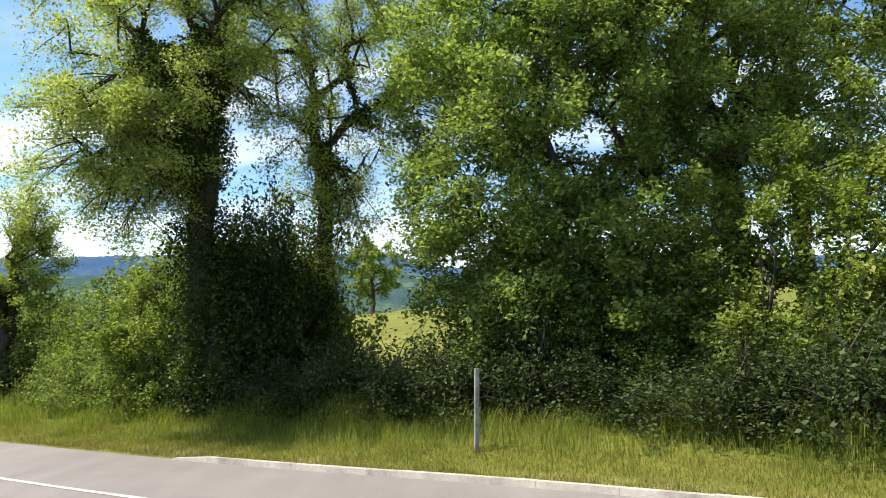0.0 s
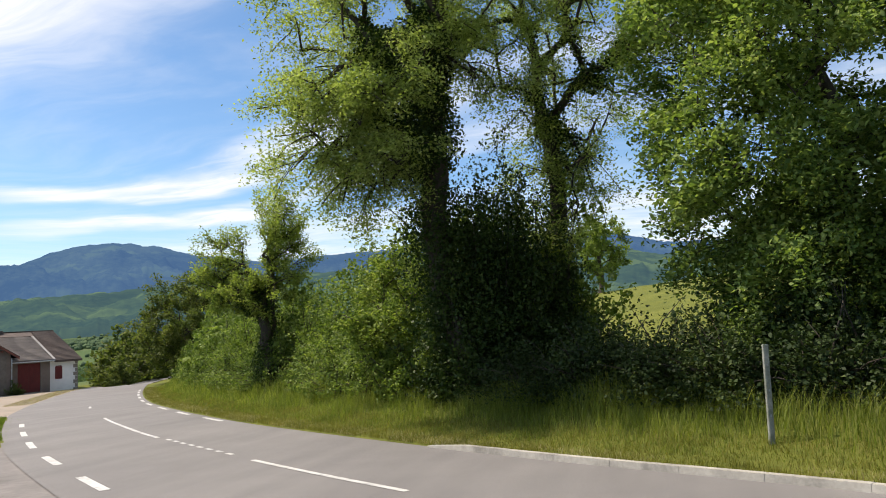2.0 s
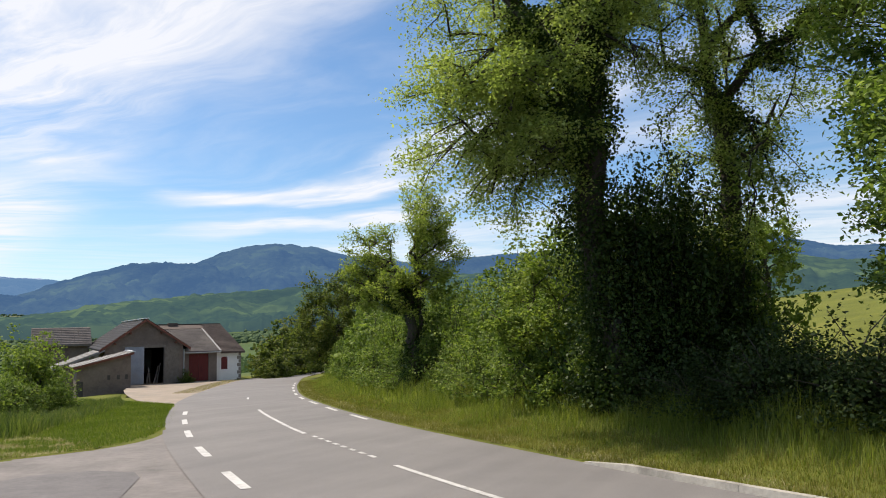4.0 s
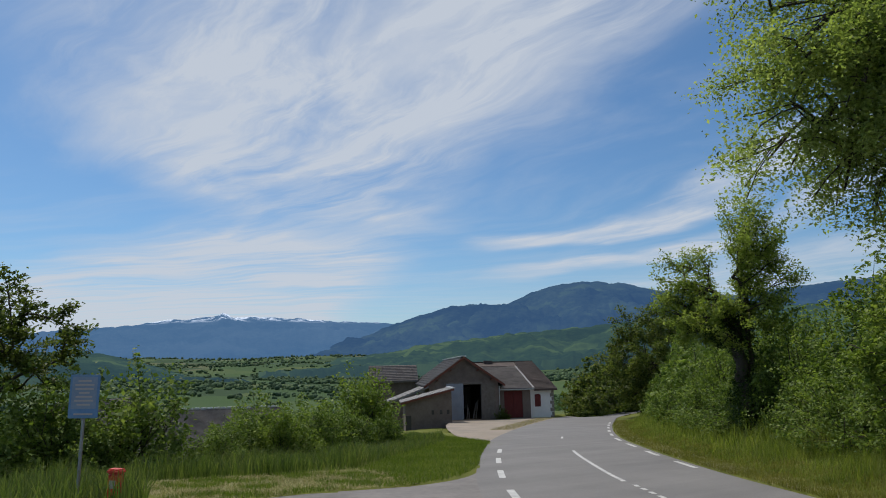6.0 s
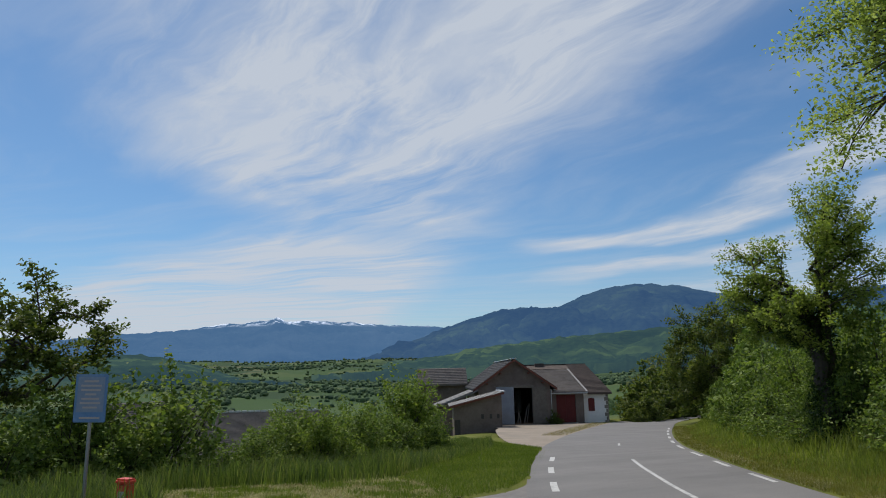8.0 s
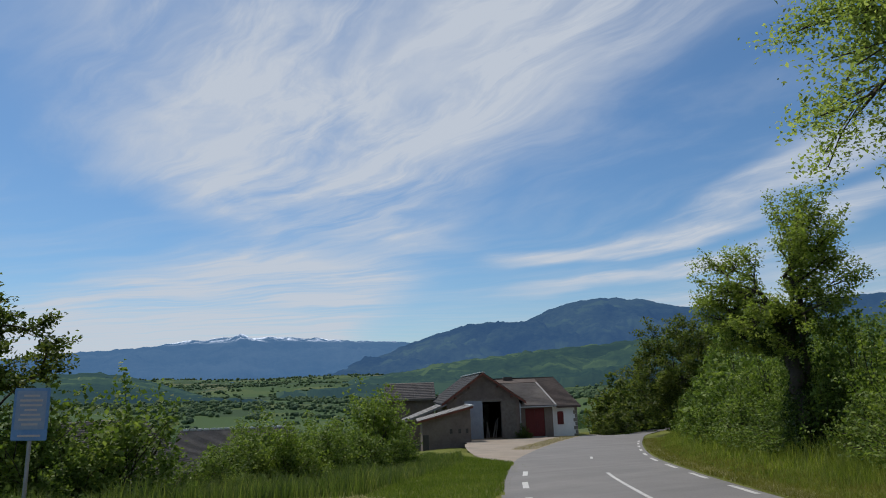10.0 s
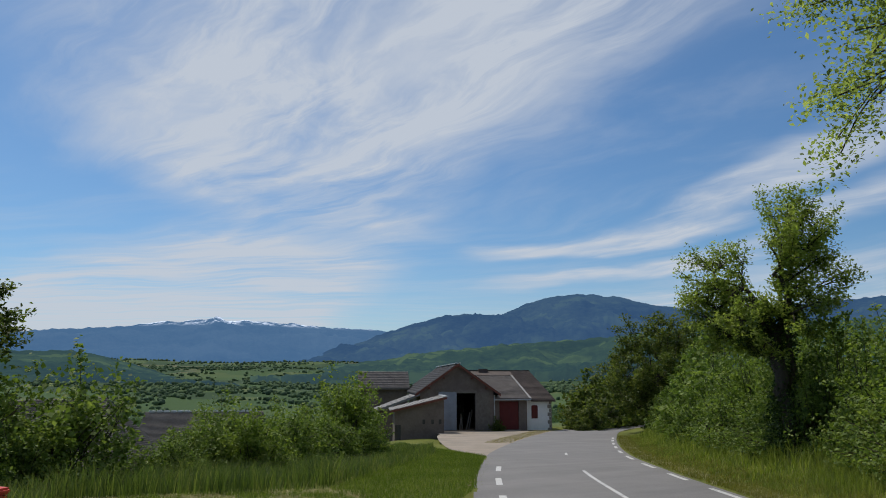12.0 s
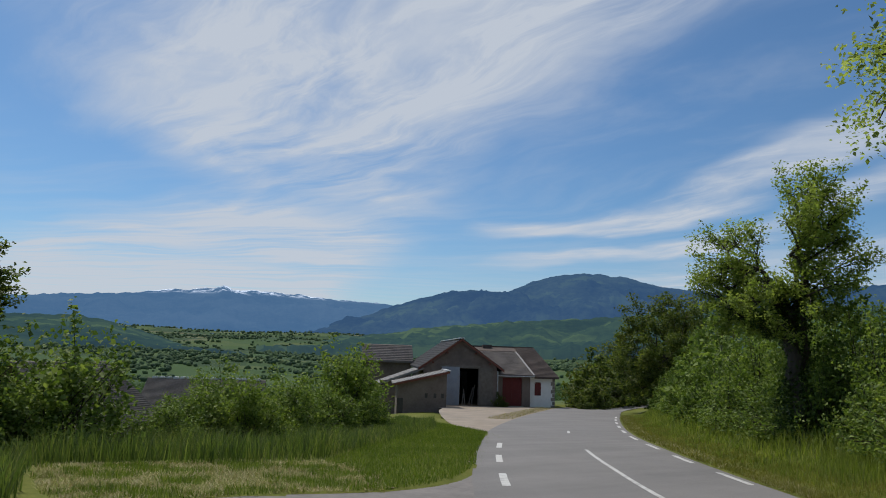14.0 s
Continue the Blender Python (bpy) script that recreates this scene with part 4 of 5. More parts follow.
while run < run_at(2.5, 4.8):
    x, y = on_road(run, 7.8 + place_rng.uniform(-0.5, 0.5))
    put(HEDGE_PROTOS[place_rng.integers(3)], float(x), float(y), place_rng.uniform(0.8, 1.05), None, place_rng.uniform(0, 360), "hedge along the road")
    run += 1.8
# ivy and bramble heaped round the feet of the ash trees
IVY_HEAP = bush_proto("ivy_heap", "tall dark heap of ivy round an ash trunk", 1.25, 4.3, IVY, 0.088, 15000, 49)
for x, y, s, sz in ((-2.6, 15.1, 0.78, 1.0), (-1.8, 15.6, 0.85, 1.15), (-1.0, 16.8, 0.7, 0.9), (-0.8, 17.9, 0.6, 0.8)):
    put(IVY_HEAP, x, y, s, sz, place_rng.uniform(0, 360), "ivy round the ash trees")
for x, y, s, sz in ((4.4, 12.4, 1.1, 1.4), (6.0, 12.1, 1.1, 1.4), (3.2, 12.8, 1.0, 1.2)):
    put(BRAMBLES[0], x, y, s, sz, place_rng.uniform(0, 360), "brambles along the verge")
IVY_HEAP.matrix_basis = Matrix.Translation((-2.0, 16.2, float(land_z(np.array([-2.0]), np.array([16.2]))[0]) - 0.05))
# scrub below the layby, between the grass and the valley
for x, y, p, s, sz in ((-24.0, -2.0, 0, 1.2, 1.2), (-23.2, 0.4, 1, 1.1, 1.15), (-22.4, 3.2, 2, 1.1, 1.1), (-23.6, 5.2, 1, 1.2, 1.15), (-23.6, 7.6, 0, 1.25, 1.2), (-22.4, 6.0, 2, 0.8, 0.75), (-23.8, 10.4, 2, 0.7, 0.55), (-25.6, 12.0, 0, 0.75, 0.7), (-24.8, 13.4, 1, 0.75, 0.7),
                       (-27.2, 13.2, 0, 1.0, 0.85), (-26.2, 15.4, 2, 0.9, 0.85), (-28.8, 16.2, 0, 0.9, 0.8), (-27.4, 17.6, 2, 0.75, 0.75), (-29.6, 19.4, 1, 1.15, 1.2), (-31.2, 21.0, 1, 0.95, 1.1), (-28.0, 19.6, 2, 0.7, 0.6),
                       (-26.0, 1.0, 2, 1.2, 1.1), (-27.0, 5.2, 2, 1.2, 1.05), (-27.5, 6.8, 0, 1.1, 1.0), (-33.4, 22.6, 2, 0.8, 0.7), (-24.2, -5.5, 0, 1.2, 1.2), (-22.0, -9.0, 1, 1.2, 1.2)):
    put(SCRUB[p], x, y, s, sz * (1.06 if y < 14 else 1.0), place_rng.uniform(0, 360), "scrub below the layby")
# planting beyond the white house and across the road's end
for x, y, p, s, sz in ((-46.4, 54.6, 0, 1.0, 0.9), (-48.4, 56.8, 2, 1.3, 1.2), (-51.0, 60.6, 0, 1.7, 1.7), (-53.8, 64.6, 2, 1.9, 2.0), (-56.2, 70.0, 0, 2.0, 2.2), (-60.0, 77.0, 2, 2.4, 2.6), (-58.0, 86.0, 0, 2.6, 2.8),
                       (-46.0, 66.0, 2, 2.0, 2.2), (-49.5, 74.0, 0, 2.2, 2.4), (-52.0, 84.0, 2, 2.6, 2.8), (-64.0, 95.0, 2, 3.0, 3.2), (-57.0, 98.0, 0, 3.0, 3.0), (-45.2, 52.6, 1, 0.45, 0.4)):
    put(SCRUB[3], x, y, s, sz, place_rng.uniform(0, 360), "shrubs at the road's end")
SPARE = HEDGE_PROTOS + [FAR_HEDGE, LOW_HEDGE] + BRAMBLES + SCRUB
for k, proto in enumerate(SPARE):
    x, y = (float(v) for v in on_road(hedge_from - 1.0 - 1.2 * k, 8.0 + k % 3))
    proto.matrix_basis = pose(x, y, float(land_z(np.array([x]), np.array([y]))[0]) - 0.05)

# ---------------------------------------------------------------- grass
def blades(name, pts, height, width, mat, seed, label, lean=0.35):
    rng = np.random.default_rng(seed)
    k = len(pts)
    turn = rng.uniform(0, 2 * np.pi, k)
    side = np.stack((np.cos(turn), np.sin(turn), np.zeros(k)), 1)
    bow = np.stack((-np.sin(turn), np.cos(turn), np.zeros(k)), 1) * (height * rng.uniform(0, lean, k))[:, None]
    up = np.zeros((k, 3))
    up[:, 2] = height
    w0 = side * (width * rng.uniform(0.7, 1.3, k))[:, None]
    a, b = pts - w0 / 2, pts + w0 / 2
    c, d = pts + up * 0.6 + bow * 0.35 + w0 * 0.33, pts + up * 0.6 + bow * 0.35 - w0 * 0.33
    e, f = pts + up + bow + w0 * 0.06, pts + up + bow - w0 * 0.06
    verts = np.stack((a, b, c, d, e, f), 1).reshape(-1, 3)
    if np.max(height) < 0.25:
        verts = np.stack((a, b, e, f), 1).reshape(-1, 3)
        return tagged(new(name, mesh_fast(name, verts, np.arange(4 * k).reshape(-1, 4), mat)), label, "grass", kind="stuff")
    i = np.arange(k)[:, None] * 6
    quads = np.concatenate((i + np.array([[0, 1, 2, 3]]), i + np.array([[3, 2, 4, 5]])))
    return tagged(new(name, mesh_fast(name, verts, quads, mat)), label, "grass", kind="stuff")


def scatter_verge(run0, run1, n0, n1, density, seed):
    rng = np.random.default_rng(seed)
    k = int((run1 - run0) * abs(n1 - n0) * density)
    x, y = on_road(rng.uniform(run0, run1, k), rng.uniform(n0, n1, k))
    return np.stack((x, y, land_z(x, y) - 0.01), 1), rng


def scatter_outline(outline, density, seed):
    rng = np.random.default_rng(seed)
    lo, hi = np.min(outline, 0), np.max(outline, 0)
    k = int((hi - lo).prod() * density)
    x, y = rng.uniform(lo[0], hi[0], k), rng.uniform(lo[1], hi[1], k)
    keep = in_outline(x, y, outline) & ~in_outline(x, y, LAYBY)
    x, y = x[keep], y[keep]
    return np.stack((x, y, land_z(x, y) - 0.01), 1), rng


def tufts(x, y, scale, seed):
    return np.array([noise.noise(Vector((a * scale, b * scale, seed))) for a, b in zip(x, y)])


near0, near1, near2 = run_at(10, -1.2), run_at(-14, 17.2), run_at(-36, 42)
for run0, run1, thick, wide, seed in ((near0, near1, 560, 0.009, 61), (near1, near2, 170, 0.022, 161)):
    pts, rng = scatter_verge(run0, run1, 3.3, 6.0, thick, seed)
    n = beside(pts[:, 0], pts[:, 1])
    h = (0.10 + 0.34 * ease(3.5, 5.0, n)) * (0.5 + 0.8 * rng.uniform(0, 1, len(pts)) ** 1.5) * (1 + 1.1 * tufts(pts[:, 0], pts[:, 1], 0.9, 3.0))
    blades("verge_grass", pts, np.maximum(h, 0.05), np.full(len(pts), wide), BLADE, seed + 1, "tall uncut green grass on the bank", 0.9)
    pts, rng = scatter_verge(run0, run1, 2.45, 4.2, thick * 2.2, seed + 2)
    blades("verge_edge_grass", pts, rng.uniform(0.03, 0.10, len(pts)) * (1 + 0.5 * tufts(pts[:, 0], pts[:, 1], 1.5, 5.0)), np.full(len(pts), wide), SHORT, seed + 3, "short green grass beside the road", 0.9)
    pts, rng = scatter_verge(run0, run1, 2.44, 3.1, thick, seed + 4)
    pts = pts[tufts(pts[:, 0], pts[:, 1], 0.9, 8.0) > -0.12]
    blades("verge_dry_grass", pts, np.random.default_rng(seed).uniform(0.03, 0.09, len(pts)), np.full(len(pts), wide), DRY, seed + 5, "dry straw-coloured grass on the road edge", 1.4)

TALL = ((-31.0, 25.4), (-24.4, 20.4), (-19.6, 14.8), (-16.6, 11.2), (-16.6, 10.0), (-17.6, 7.2), (-17.9, 6.3), (-16.2, 5.7), (-14.4, 5.4), (-12.9, 5.0), (-12.3, 3.4), (-10.4, -1.6), (-8.2, -8.0), (-22, -7), (-24, 4), (-26, 12), (-29, 18), (-35, 24.5), (-40, 30))
pts, rng = scatter_outline(TALL, 170, 67)
h = (0.26 + 0.34 * rng.uniform(0, 1, len(pts))) * (1 + 0.8 * tufts(pts[:, 0], pts[:, 1], 0.8, 9.0))
h *= 1 - 0.55 * ease(12.0, 17.0, pts[:, 1])
blades("tall_grass", pts, np.maximum(h, 0.1), np.full(len(pts), 0.019), RANK, 68, "tall dark green grass before the scrub", 0.8)
LAWN = ((-21.7, 21.2), (-28.6, 23.6), (-24.6, 20.0), (-19.8, 14.6), (-16.4, 11.2), (-14.6, 11.0), (-12.0, 9.6), (-12.4, 10.4), (-13.2, 12.1), (-15.4, 14.7))
pts, rng = scatter_outline(LAWN, 750, 69)
blades("mown_grass", pts, rng.uniform(0.04, 0.11, len(pts)), np.full(len(pts), 0.013), LAWNGREEN, 70, "short bright green mown grass", 0.7)
HAY = ((-16.4, 11.4), (-16.7, 10.0), (-17.7, 7.2), (-17.9, 6.3), (-16.2, 5.8), (-14.2, 5.6), (-12.4, 5.8), (-12.2, 6.6), (-12.2, 8.4), (-12.0, 9.8), (-14.4, 11.2))
pts, rng = scatter_outline(HAY, 800, 71)
patchy = tufts(pts[:, 0], pts[:, 1], 1.1, 4.0) + 0.5 * tufts(pts[:, 0], pts[:, 1], 3.0, 6.0)
sward, pts = pts[patchy < 0.02], pts[patchy > -0.22]
rng = np.random.default_rng(75)
blades("hay_sward", sward, rng.uniform(0.03, 0.12, len(sward)), np.full(len(sward), 0.013), LAWNGREEN, 76, "green regrowth between the cut hay", 0.8)
blades("cut_hay", pts, rng.uniform(0.02, 0.07, len(pts)), np.full(len(pts), 0.013), DRY, 72, "pale dry cut grass lying on the verge", 2.5)


pts, rng = scatter_verge(run_at(-28.5, 32), run_at(-43, 50.5), -4.4, -3.05, 260, 73)
blades("house_verge_grass", pts, rng.uniform(0.05, 0.2, len(pts)), np.full(len(pts), 0.02), DRY, 74, "yellowed grass strip between road and farm", 0.9)

# ---------------------------------------------------------------- farm
FARM = Matrix.Translation((-50.7, 43.2, -2.35)) @ pose(0, 0, 0, 0, 0, math.degrees(math.atan2(0.839, 0.545)))
# in the farm's own measure x runs along the barn's front to the road, y away from it


def gable_wall(x0, x1, y0, y1, h0, apex_x, apex_z, h1=None, bottom=-0.6):
    """A wall with a gable, as thick as y0 to y1."""
    bm = bmesh.new()
    h1 = h0 if h1 is None else h1
    outline = [(x0, bottom), (x1, bottom), (x1, h1), (apex_x, apex_z), (x0, h0)]
    front = [bm.verts.new((x, y0, z)) for x, z in outline]
    back = [bm.verts.new((x, y1, z)) for x, z in outline]
    bm.faces.new(front)
    bm.faces.new(back[::-1])
    for i in range(5):
        j = (i + 1) % 5
        bm.faces.new((front[j], front[i], back[i], back[j]))
    bmesh.ops.recalc_face_normals(bm, faces=bm.faces[:])
    return bm


def slab(corners, thick):
    """A roof plane: four corners of its upper side, thick downwards."""
    bm = bmesh.new()
    top = [bm.verts.new(c) for c in corners]
    low = [bm.verts.new((c[0], c[1], c[2] - thick)) for c in corners]
    k = len(corners)
    bm.faces.new(top)
    bm.faces.new(low[::-1])
    for i in range(k):
        j = (i + 1) % k
        bm.faces.new((top[j], top[i], low[i], low[j]))
    bmesh.ops.recalc_face_normals(bm, faces=bm.faces[:])
    return bm


def tile_rows(parent, a, b, c, d, rows, cols, mat, lift=0.03, name="roof_tile"):
    """Courses of tiles on a roof plane from the eave a-b to the ridge d-c, each course one joined strip of lapped tiles."""
    a, b, c, d = (np.array(p, float) for p in (a, b, c, d))
    normal = np.cross(b - a, d - a)
    normal /= np.linalg.norm(normal)
    if normal[2] < 0:
        normal = -normal
    verts, faces = [], []
    for r in range(rows):
        f0, f1 = r / rows, min(1.0, (r + 1.12) / rows)
        for q in range(cols):
            g0, g1 = (q + 0.03) / cols, (q + 0.97) / cols
            p = [a + (b - a) * g + ((d + (c - d) * g) - (a + (b - a) * g)) * f for g, f in ((g0, f0), (g1, f0), (g1, f1), (g0, f1))]
            k = len(verts)
            for i, v in enumerate(p):
                verts.append(v + normal * (lift + (0.035 if i < 2 else 0.0)))
            for i in (0, 1):
                verts.append(p[i] + normal * 0.002)
            faces += [(k, k + 1, k + 2, k + 3), (k + 4, k + 5, k + 1, k)]
    return part(name, mesh_fast(name, verts, faces, mat), parent)


def barn():
    root = empty("barn", FARM, "grey rendered barn with gable front and open doorway", "barn")
    # front wall in pieces round the doorway
    bm = gable_wall(-3.05, 3.15, 0.0, 0.3, 3.15, 0.1, 5.35, bottom=3.22)
    for v in bm.verts:
        v.co.z = max(v.co.z, 3.22)
    part("front_gable", bm, root, "rendered gable", RENDERED)
    part("front_wall", one_box(-3.05, -1.5, 0, 0.3, -0.6, 3.22), root, "", RENDERED)
    part("front_wall", one_box(1.58, 3.15, 0, 0.3, -0.6, 3.22), root, "", RENDERED)
    part("side_wall", one_box(-3.05, -2.75, 0.3, 18, -0.8, 3.2), root, "", RENDERED)
    part("side_wall", one_box(2.85, 3.15, 0.3, 18, -0.8, 3.2), root, "", RENDERED)
    part("back_wall", gable_wall(-3.05, 3.15, 18, 18.3, 3.15, 0.1, 5.35), root, "", RENDERED)
    part("barn_floor", one_box(-2.75, 2.85, 0.3, 18, -0.5, 0.02), root, "", DIRT)
    part("lintel", one_box(-1.7, 1.75, -0.06, 0.0, 3.06, 3.28, 0.01), root, "grey timber lintel", OLDWOOD)
    for side, x in ((-1, -3.5), (1, 3.7)):
        a, b, c, d = (x, -0.45, 2.98), (x, 18.4, 2.98), (0.1, 18.4, 5.5), (0.1, -0.45, 5.5)
        part("roof_slope", slab((a, b, c, d), 0.10), root, "dark weathered roof", SLATE)
        tile_rows(root, a, b, c, d, 14, 40, SLATE)
        part("barge_board", slab(((x, -0.50, 3.0), (x, -0.44, 3.0), (0.1, -0.44, 5.52), (0.1, -0.50, 5.52)), 0.2), root, "red-brown barge board", FASCIA)
    part("ridge_cap", one_box(-0.12, 0.32, -0.5, 18.4, 5.5, 5.6, 0.03), root, "pale metal ridge cap", SHEET)
    for x in (-2.3, -1.1, 1.3, 2.5):
        z = 5.28 - abs(x - 0.1) * 0.70
        part("purlin_end", one_box(x - 0.07, x + 0.07, -0.42, 0.0, z - 0.2, z - 0.05, 0.01), root, "", FASCIA)
    door = part("door_leaf", one_box(-1.52, 0.0, -0.10, -0.03, 0.02, 3.16, 0.008), root, "pale grey-blue painted plank door", GREYPAINT)
    for k in range(7):
        part("plank", one_box(-1.51 + k * 0.215, -1.305 + k * 0.215, -0.125, -0.101, 0.04, 3.14, 0.006), door, "", GREYPAINT)
    leaf = part("door_leaf", one_box(1.62, 2.85, -0.10, -0.03, 0.02, 3.10, 0.008), root, "old unpainted plank door slid aside", OLDWOOD)
    for k in range(6):
        part("plank", one_box(1.63 + k * 0.203, 1.825 + k * 0.203, -0.125, -0.101, 0.04, 3.08, 0.006), leaf, "", OLDWOOD)
    part("downpipe", mesh_fast("downpipe", *tubes([(np.array(((3.22, -0.05, -0.2), (3.22, -0.05, 1.5), (3.22, -0.05, 2.9))), np.full(3, 0.045))], 8), SHEET, True), root, "pale drainpipe")


def leaning_boards():
    for k, (x, lean) in enumerate(((0.35, 8), (0.62, -6), (0.95, 14), (1.2, 10))):
        m = FARM @ pose(x, 0.8 + 0.12 * k, 0.02, -8, lean, 0)
        ob = part("board", one_box(-0.05, 0.05, -0.02, 0.02, 0, 1.1 + 0.2 * k, 0.006), None, "", OLDWOOD, m)
        tagged(ob, "grey board leaning inside the barn doorway", "board", "boards in the doorway")


def red_door_house():
    root = empty("cart_shed", FARM, "rendered cart shed with a wide oxblood plank door", "shed")
    part("front_wall", one_box(3.2, 3.82, 1.0, 1.3, -0.6, 2.62), root, "", RENDERED)
    part("front_wall", one_box(5.5, 6.22, 1.0, 1.3, -0.7, 2.62), root, "", RENDERED)
    part("front_wall", one_box(3.82, 5.5, 1.0, 1.3, 2.36, 2.62), root, "", RENDERED)
    part("side_wall", one_box(5.95, 6.22, 1.3, 9.0, -0.7, 2.6), root, "", RENDERED)
    part("back_wall", one_box(3.2, 5.95, 8.7, 9.0, -0.7, 4.1), root, "", RENDERED)
    part("sill", one_box(3.7, 5.62, 0.85, 1.02, -0.5, -0.02, 0.02), root, "", CONCRETE)
    for x0, x1 in ((3.83, 4.655), (4.665, 5.49)):
        leaf = part("door_leaf", one_box(x0, x1, 1.10, 1.15, 0.0, 2.35, 0.005), root, "oxblood painted door leaf", REDWOOD)
        for k in range(5):
            wdt = (x1 - x0) / 5
            part("plank", one_box(x0 + k * wdt + 0.006, x0 + (k + 1) * wdt - 0.006, 1.075, 1.099, 0.02, 2.33, 0.006), leaf, "", REDWOOD)
    a, b, c, d = (3.35, 0.6, 2.62), (6.5, 0.6, 2.55), (6.5, 9.2, 4.55), (2.0, 9.2, 4.55)
    part("roof_slope", slab((a, b, c, d), 0.12), root, "weathered tile roof", TILE)
    tile_rows(root, a, b, c, d, 22, 18, TILE)
    part("verge_tiles", slab(((6.38, 0.58, 2.64), (6.56, 0.58, 2.64), (6.56, 9.2, 4.64), (6.38, 9.2, 4.64)), 0.12), root, "pale verge tiles", GREYTILE)
    part("gutter", one_box(3.35, 6.5, 0.5, 0.6, 2.46, 2.54, 0.02), root, "zinc gutter", SHEET)


def white_house():
    root = empty("farmhouse", FARM, "white limewashed farmhouse with dark hipped tile roof", "house")
    part("front_wall", one_box(6.28, 6.75, 1.45, 1.85, -0.9, 2.48), root, "", WHITE)
    part("front_wall", one_box(7.2, 8.45, 1.45, 1.85, -0.9, 2.48), root, "", WHITE)
    part("front_wall", one_box(6.75, 7.2, 1.45, 1.85, -0.9, 0.95), root, "", WHITE)
    part("front_wall", one_box(6.75, 7.2, 1.45, 1.85, 1.93, 2.48), root, "", WHITE)
    part("side_wall", one_box(8.05, 8.45, 1.85, 18.0, -0.9, 2.48), root, "", WHITE)
    part("back_wall", one_box(0.0, 8.05, 17.7, 18.0, -0.9, 2.48), root, "", WHITE)
    window = part("window", one_box(6.75, 7.2, 1.62, 1.68, 0.95, 1.93), root, "", DARK)
    part("shutter", one_box(6.70, 7.25, 1.40, 1.448, 0.90, 1.95, 0.008), window, "closed oxblood shutter", REDWOOD)
    part("arch_head", one_box(6.74, 7.21, 1.40, 1.448, 1.952, 2.02, 0.02), window, "", REDWOOD)
    rng = np.random.default_rng(3)
    for k in range(9):
        wdt = 0.34 if k % 2 else 0.2
        part("quoin", one_box(8.46 - wdt, 8.475 + 0.02 * rng.uniform(), 1.42, 1.47, -0.55 + k * 0.33, -0.25 + k * 0.33, 0.012), root, "dark corner stone", STONE)
    eave0, ridge_y, ridge_z = 1.05, 10.8, 5.05
    a, b, c, d = (0.0, eave0, 2.45), (8.75, eave0, 2.45), (8.55, ridge_y, ridge_z), (0.0, ridge_y, ridge_z)
    part("roof_slope", slab(((6.62, eave0, 2.45), b, c, (6.62, ridge_y, ridge_z)), 0.12), root, "dark brown tile roof", BROWNTILE)
    tile_rows(root, (6.62, eave0, 2.45), b, c, (6.62, ridge_y, ridge_z), 26, 12, BROWNTILE)
    part("roof_slope", slab(((0.0, 9.3, 4.64), (6.6, 9.3, 4.64), (6.6, ridge_y, ridge_z), (0.0, ridge_y, ridge_z)), 0.12), root, "dark brown tile roof", BROWNTILE)
    part("roof_slope", slab(((0.0, 18.4, 2.45), (8.75, 18.4, 2.45), c, d), 0.12), root, "dark brown tile roof", BROWNTILE)
    part("ridge_tiles", one_box(0.0, 8.6, ridge_y - 0.12, ridge_y + 0.12, ridge_z, ridge_z + 0.08, 0.03), root, "", BROWNTILE)
    part("chimney", one_box(3.4, 4.3, 10.2, 10.8, 4.6, 5.22, 0.02), root, "low rendered chimney", BROWNTILE)


def far_gable_house():
    root = empty("outbuilding", FARM, "small outbuilding with pale tile roof behind the barn", "outbuilding")
    part("wall", one_box(-8.2, -3.4, 14.0, 14.3, -1.0, 3.4), root, "", BLOCKS)
    part("gable", gable_wall(14.0, 20.0, 0, 0.3, 3.4, 17.0, 4.9, bottom=-1.0), root, "", BLOCKS, Matrix.Translation((-7.9, 0, 0)) @ pose(0, 0, 0, 0, 0, 90))
    a, b, c, d = (-8.5, 13.6, 3.3), (-3.2, 13.6, 3.3), (-3.2, 17.0, 5.0), (-8.5, 17.0, 5.0)
    part("roof_slope", slab((a, b, c, d), 0.12), root, "", TILE)
    tile_rows(root, a, b, c, d, 10, 14, TILE)
    part("roof_slope", slab(((-8.5, 20.4, 3.3), (-3.2, 20.4, 3.3), c, d), 0.12), root, "", TILE)


def lean_to():
    root = empty("lean_to", FARM, "lean-to with pale tile roof against the barn", "lean-to")
    part("wall", one_box(-6.6, -3.1, -0.2, 0.1, -1.4, 1.9), root, "", BLOCKS)
    part("side_wall", one_box(-6.6, -6.3, 0.1, 6.0, -1.4, 1.5), root, "", BLOCKS)
    a, b, c, d = (-7.0, -0.5, 1.55), (-7.0, 6.4, 1.55), (-3.08, 6.4, 3.0), (-3.08, -0.5, 3.0)
    part("roof_slope", slab((a, b, c, d), 0.12), root, "", GREYTILE)
    tile_rows(root, a, b, c, d, 10, 16, GREYTILE)


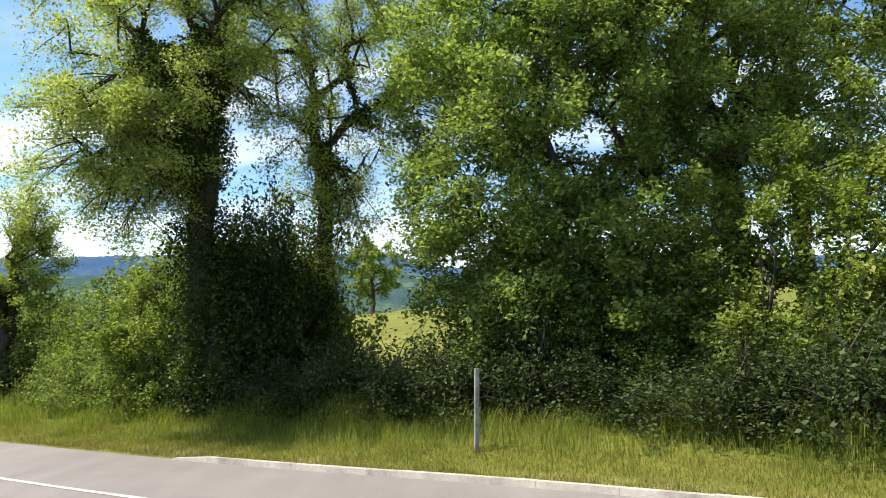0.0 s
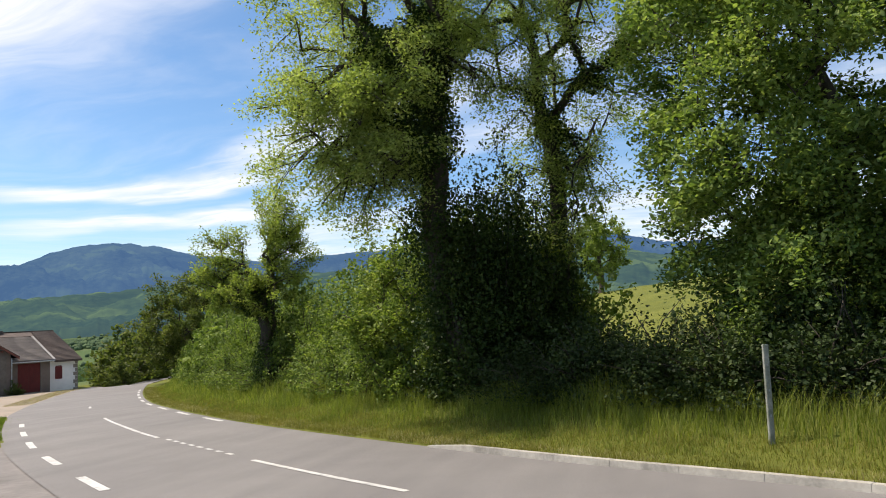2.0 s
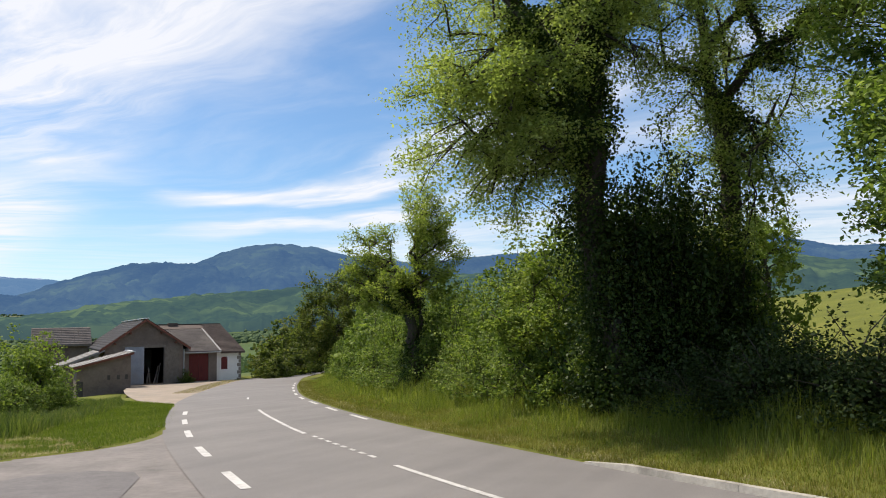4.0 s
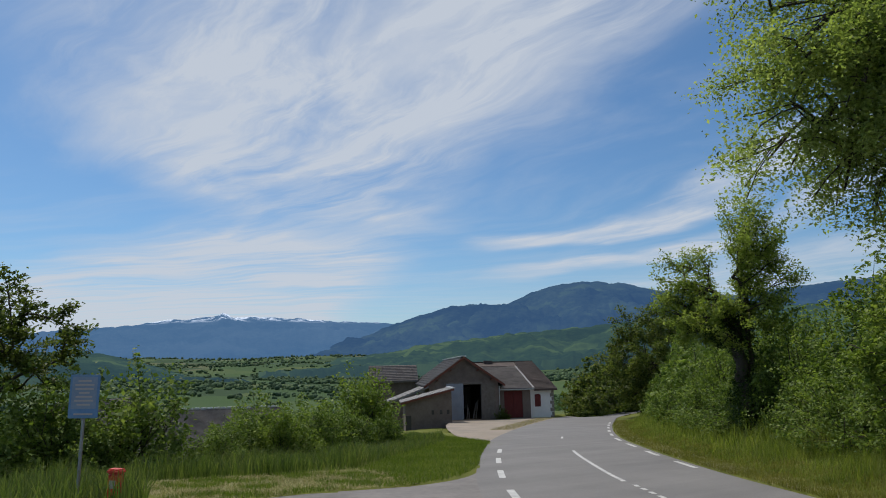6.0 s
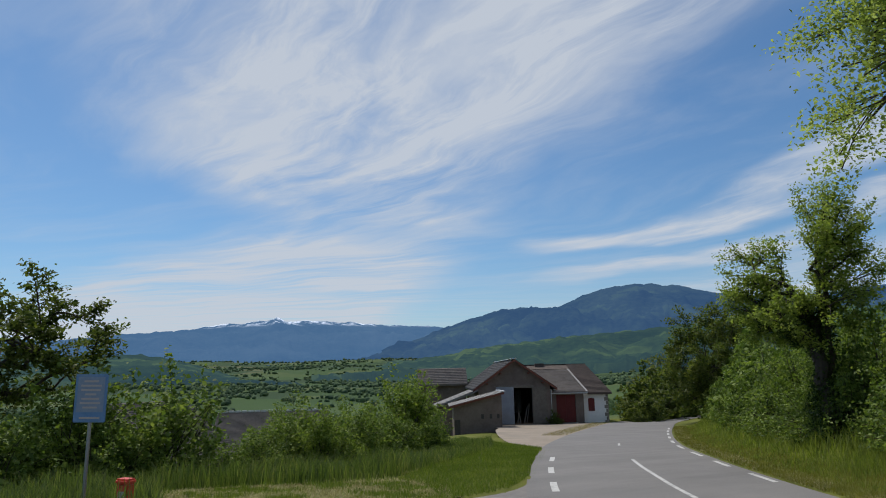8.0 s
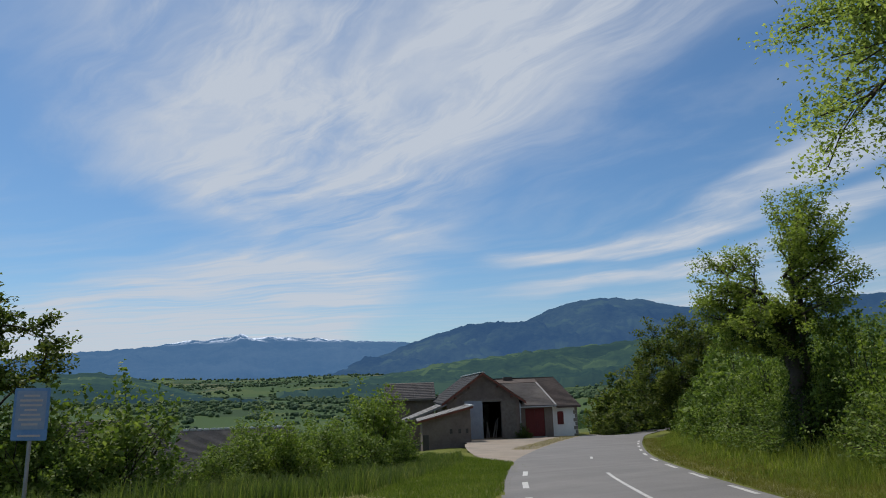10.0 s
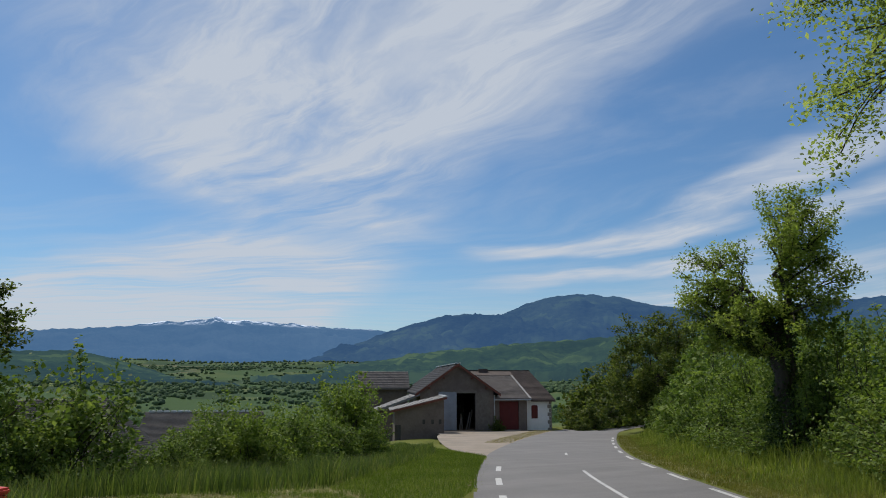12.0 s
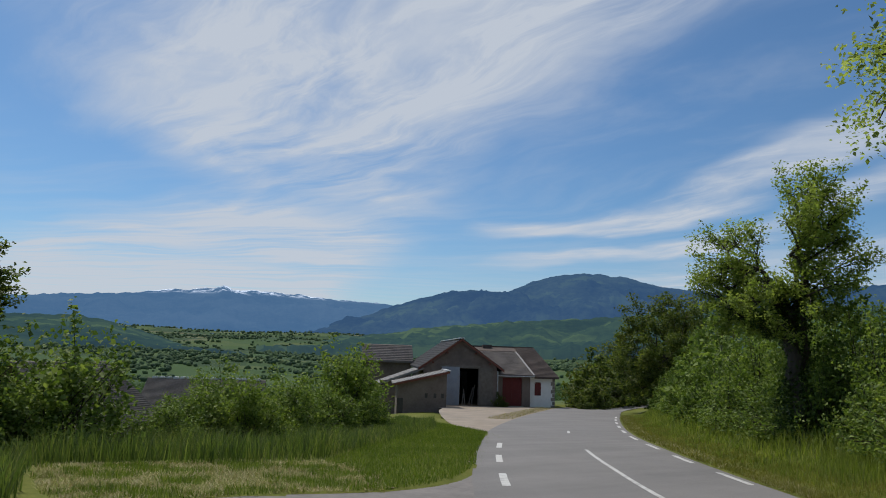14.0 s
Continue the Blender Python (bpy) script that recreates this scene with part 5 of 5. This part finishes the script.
def block_shed():
    root = empty("block_shed", FARM, "low grey block shed with slanting sheet roof", "shed")
    bm = gable_wall(-5.4, -1.75, -7.0, -6.75, 1.95, -1.76, 2.82, 2.80, bottom=-1.6)
    part("front_wall", bm, root, "", BLOCKS)
    part("side_wall", one_box(-2.0, -1.75, -6.75, -2.4, -1.4, 2.75), root, "", BLOCKS)
    part("side_wall", one_box(-5.4, -5.15, -6.75, -2.4, -1.6, 1.9), root, "", BLOCKS)
    part("back_wall", one_box(-5.15, -2.0, -2.65, -2.4, -1.4, 1.9), root, "", BLOCKS)
    part("roof_sheet", slab(((-5.75, -7.2, 1.95), (-1.55, -7.2, 2.95), (-1.55, -2.2, 2.95), (-5.75, -2.2, 1.95)), 0.07), root, "ribbed fibre-cement roof", GREYTILE)
    for k in range(20):
        x = -5.7 + k * 0.215
        z = 1.95 + (x + 5.75) * 1.0 / 4.2
        part("rib", slab(((x, -7.22, z + 0.035), (x + 0.07, -7.22, z + 0.052), (x + 0.07, -2.2, z + 0.052), (x, -2.2, z + 0.035)), 0.05), root, "", GREYTILE)
    part("fascia", slab(((-5.75, -7.26, 1.93), (-1.55, -7.26, 2.93), (-1.55, -7.205, 2.93), (-5.75, -7.205, 1.93)), 0.16), root, "red-brown fascia board", FASCIA)
    part("flashing", one_box(-1.75, -1.45, -7.25, -2.2, 2.93, 3.0, 0.015), root, "pale metal flashing", SHEET)
    # vents and doorway are closed panels; the shade inside is their dark colour
    for x in (-3.25, -2.6, -2.05):
        part("vent", one_box(x - 0.10, x + 0.10, -7.012, -6.99, 0.95, 1.28, 0.004), root, "square vent hole, its shade painted dark", DARK)
    part("door", one_box(-5.39, -4.95, -7.03, -6.99, -1.5, 0.9, 0.01), root, "side doorway, its inner shade painted dark", DARK)


barn()
leaning_boards()
red_door_house()
white_house()
far_gable_house()
lean_to()
block_shed()


def low_roof(name, label, at, length, width, rise, mat, ridge=None):
    root = empty(name, at, label, "house")
    part("wall", one_box(-length / 2, length / 2, -width / 2 + 0.3, width / 2 - 0.3, -6, -rise + 0.05), root, "", RENDERED)
    for s in (-1, 1):
        a, b = (-length / 2 - 0.3, s * width / 2, -rise), (length / 2 + 0.3, s * width / 2, -rise)
        c, d = (length / 2 + 0.3, 0, 0), (-length / 2 - 0.3, 0, 0)
        part("roof_slope", slab((a, b, c, d), 0.12), root, "", mat)
        tile_rows(root, a, b, c, d, 30, 44, mat, 0.012)
    if ridge:
        for k in range(int(length / 0.5)):
            part("ridge_tile", one_box(-length / 2 + k * 0.5, -length / 2 + k * 0.5 + 0.42, -0.14, 0.14, -0.02, 0.13, 0.03), root, "", ridge)


low_roof("grey_roofed_house", "house below the road under a grey tiled roof", pose(-43.9, 11.6, 0.85, 0, 0, 128), 6.0, 8.0, 2.9, TILE)
low_roof("long_stable", "long low stable with pale ridge tiles", pose(-58.0, 24.5, -0.6, 0, 0, 62), 8.0, 8.0, 2.2, TILE, SHEET)

door_side = FARM @ Vector((3.35, -0.35, 0.0))
shrub = copy_thing(SCRUB[3], pose(door_side.x, door_side.y, door_side.z - 0.35, 0, 0, 50) @ Matrix.Diagonal((0.42, 0.42, 0.5, 1)))
tagged(shrub, "small dark green shrub by the cart shed door")

# ---------------------------------------------------------------- roadside things
def wooden_post():
    x, y = 2.93, 9.22
    z = float(land_z(np.array([x]), np.array([y]))[0])
    root = empty("marker_post", pose(x, y, z - 0.15, 0, 0.8, 20), "weathered grey wooden post standing in the verge", "post")
    bm = one_box(-0.034, 0.034, -0.028, 0.028, 0, 1.40, 0.006)
    part("post", bm, root, "", POSTWOOD)
    part("cap", one_box(-0.037, 0.037, -0.031, 0.031, 1.385, 1.42, 0.008), root, "flat worn top", POSTWOOD)
    for k in range(3):
        part("staple", one_box(-0.012, 0.012, -0.036, -0.027, 0.5 + 0.32 * k, 0.53 + 0.32 * k, 0.002), root, "", STEEL)


def info_sign():
    x, y = -13.88, 4.08
    z = float(land_z(np.array([x]), np.array([y]))[0])
    root = empty("information_sign", pose(x, y, z, 0, 1.5, 62), "faded blue information sign on a grey steel pole", "sign")
    part("pole", mesh_fast("pole", *tubes([(np.array(((0, 0.04, -0.3), (0, 0.04, 1.2), (0, 0.04, 2.2))), np.full(3, 0.028))], 10), STEEL, True), root, "grey steel pole")
    panel = part("panel", one_box(-0.245, 0.245, -0.016, 0.01, 1.52, 2.27, 0.01), root, "faded blue sheet panel", SIGNBLUE)
    part("field", one_box(-0.205, 0.205, -0.021, -0.017, 1.68, 2.23, 0.002), panel, "paler printed field", SIGNPALE)
    for k, wdt in enumerate((0.22, 0.31, 0.30, 0.17, 0.27, 0.31, 0.22)):
        part("bar", one_box(-wdt / 2, wdt / 2, -0.026, -0.022, 2.145 - k * 0.068, 2.175 - k * 0.068, 0.001), panel, "", SIGNGREY)
    part("bar", one_box(-0.15, 0.16, -0.026, -0.017, 1.575, 1.605, 0.001), panel, "", SIGNGREY)


def red_marker():
    x, y = -13.76, 4.67
    z = float(land_z(np.array([x]), np.array([y]))[0])
    root = empty("marker_bollard", pose(x, y, z - 0.05, 0, 2, 40), "short red plastic utility marker in the grass", "bollard")
    part("body", one_box(-0.11, 0.11, -0.095, 0.095, 0, 0.62, 0.03), root, "", REDPLASTIC)
    part("lid", one_box(-0.13, 0.13, -0.115, 0.115, 0.60, 0.69, 0.03), root, "sun-faded red lid", REDPLASTIC)
    part("label_plate", one_box(-0.06, 0.06, -0.103, -0.094, 0.36, 0.50, 0.004), root, "pale plate", SIGNGREY)


wooden_post()
info_sign()
red_marker()
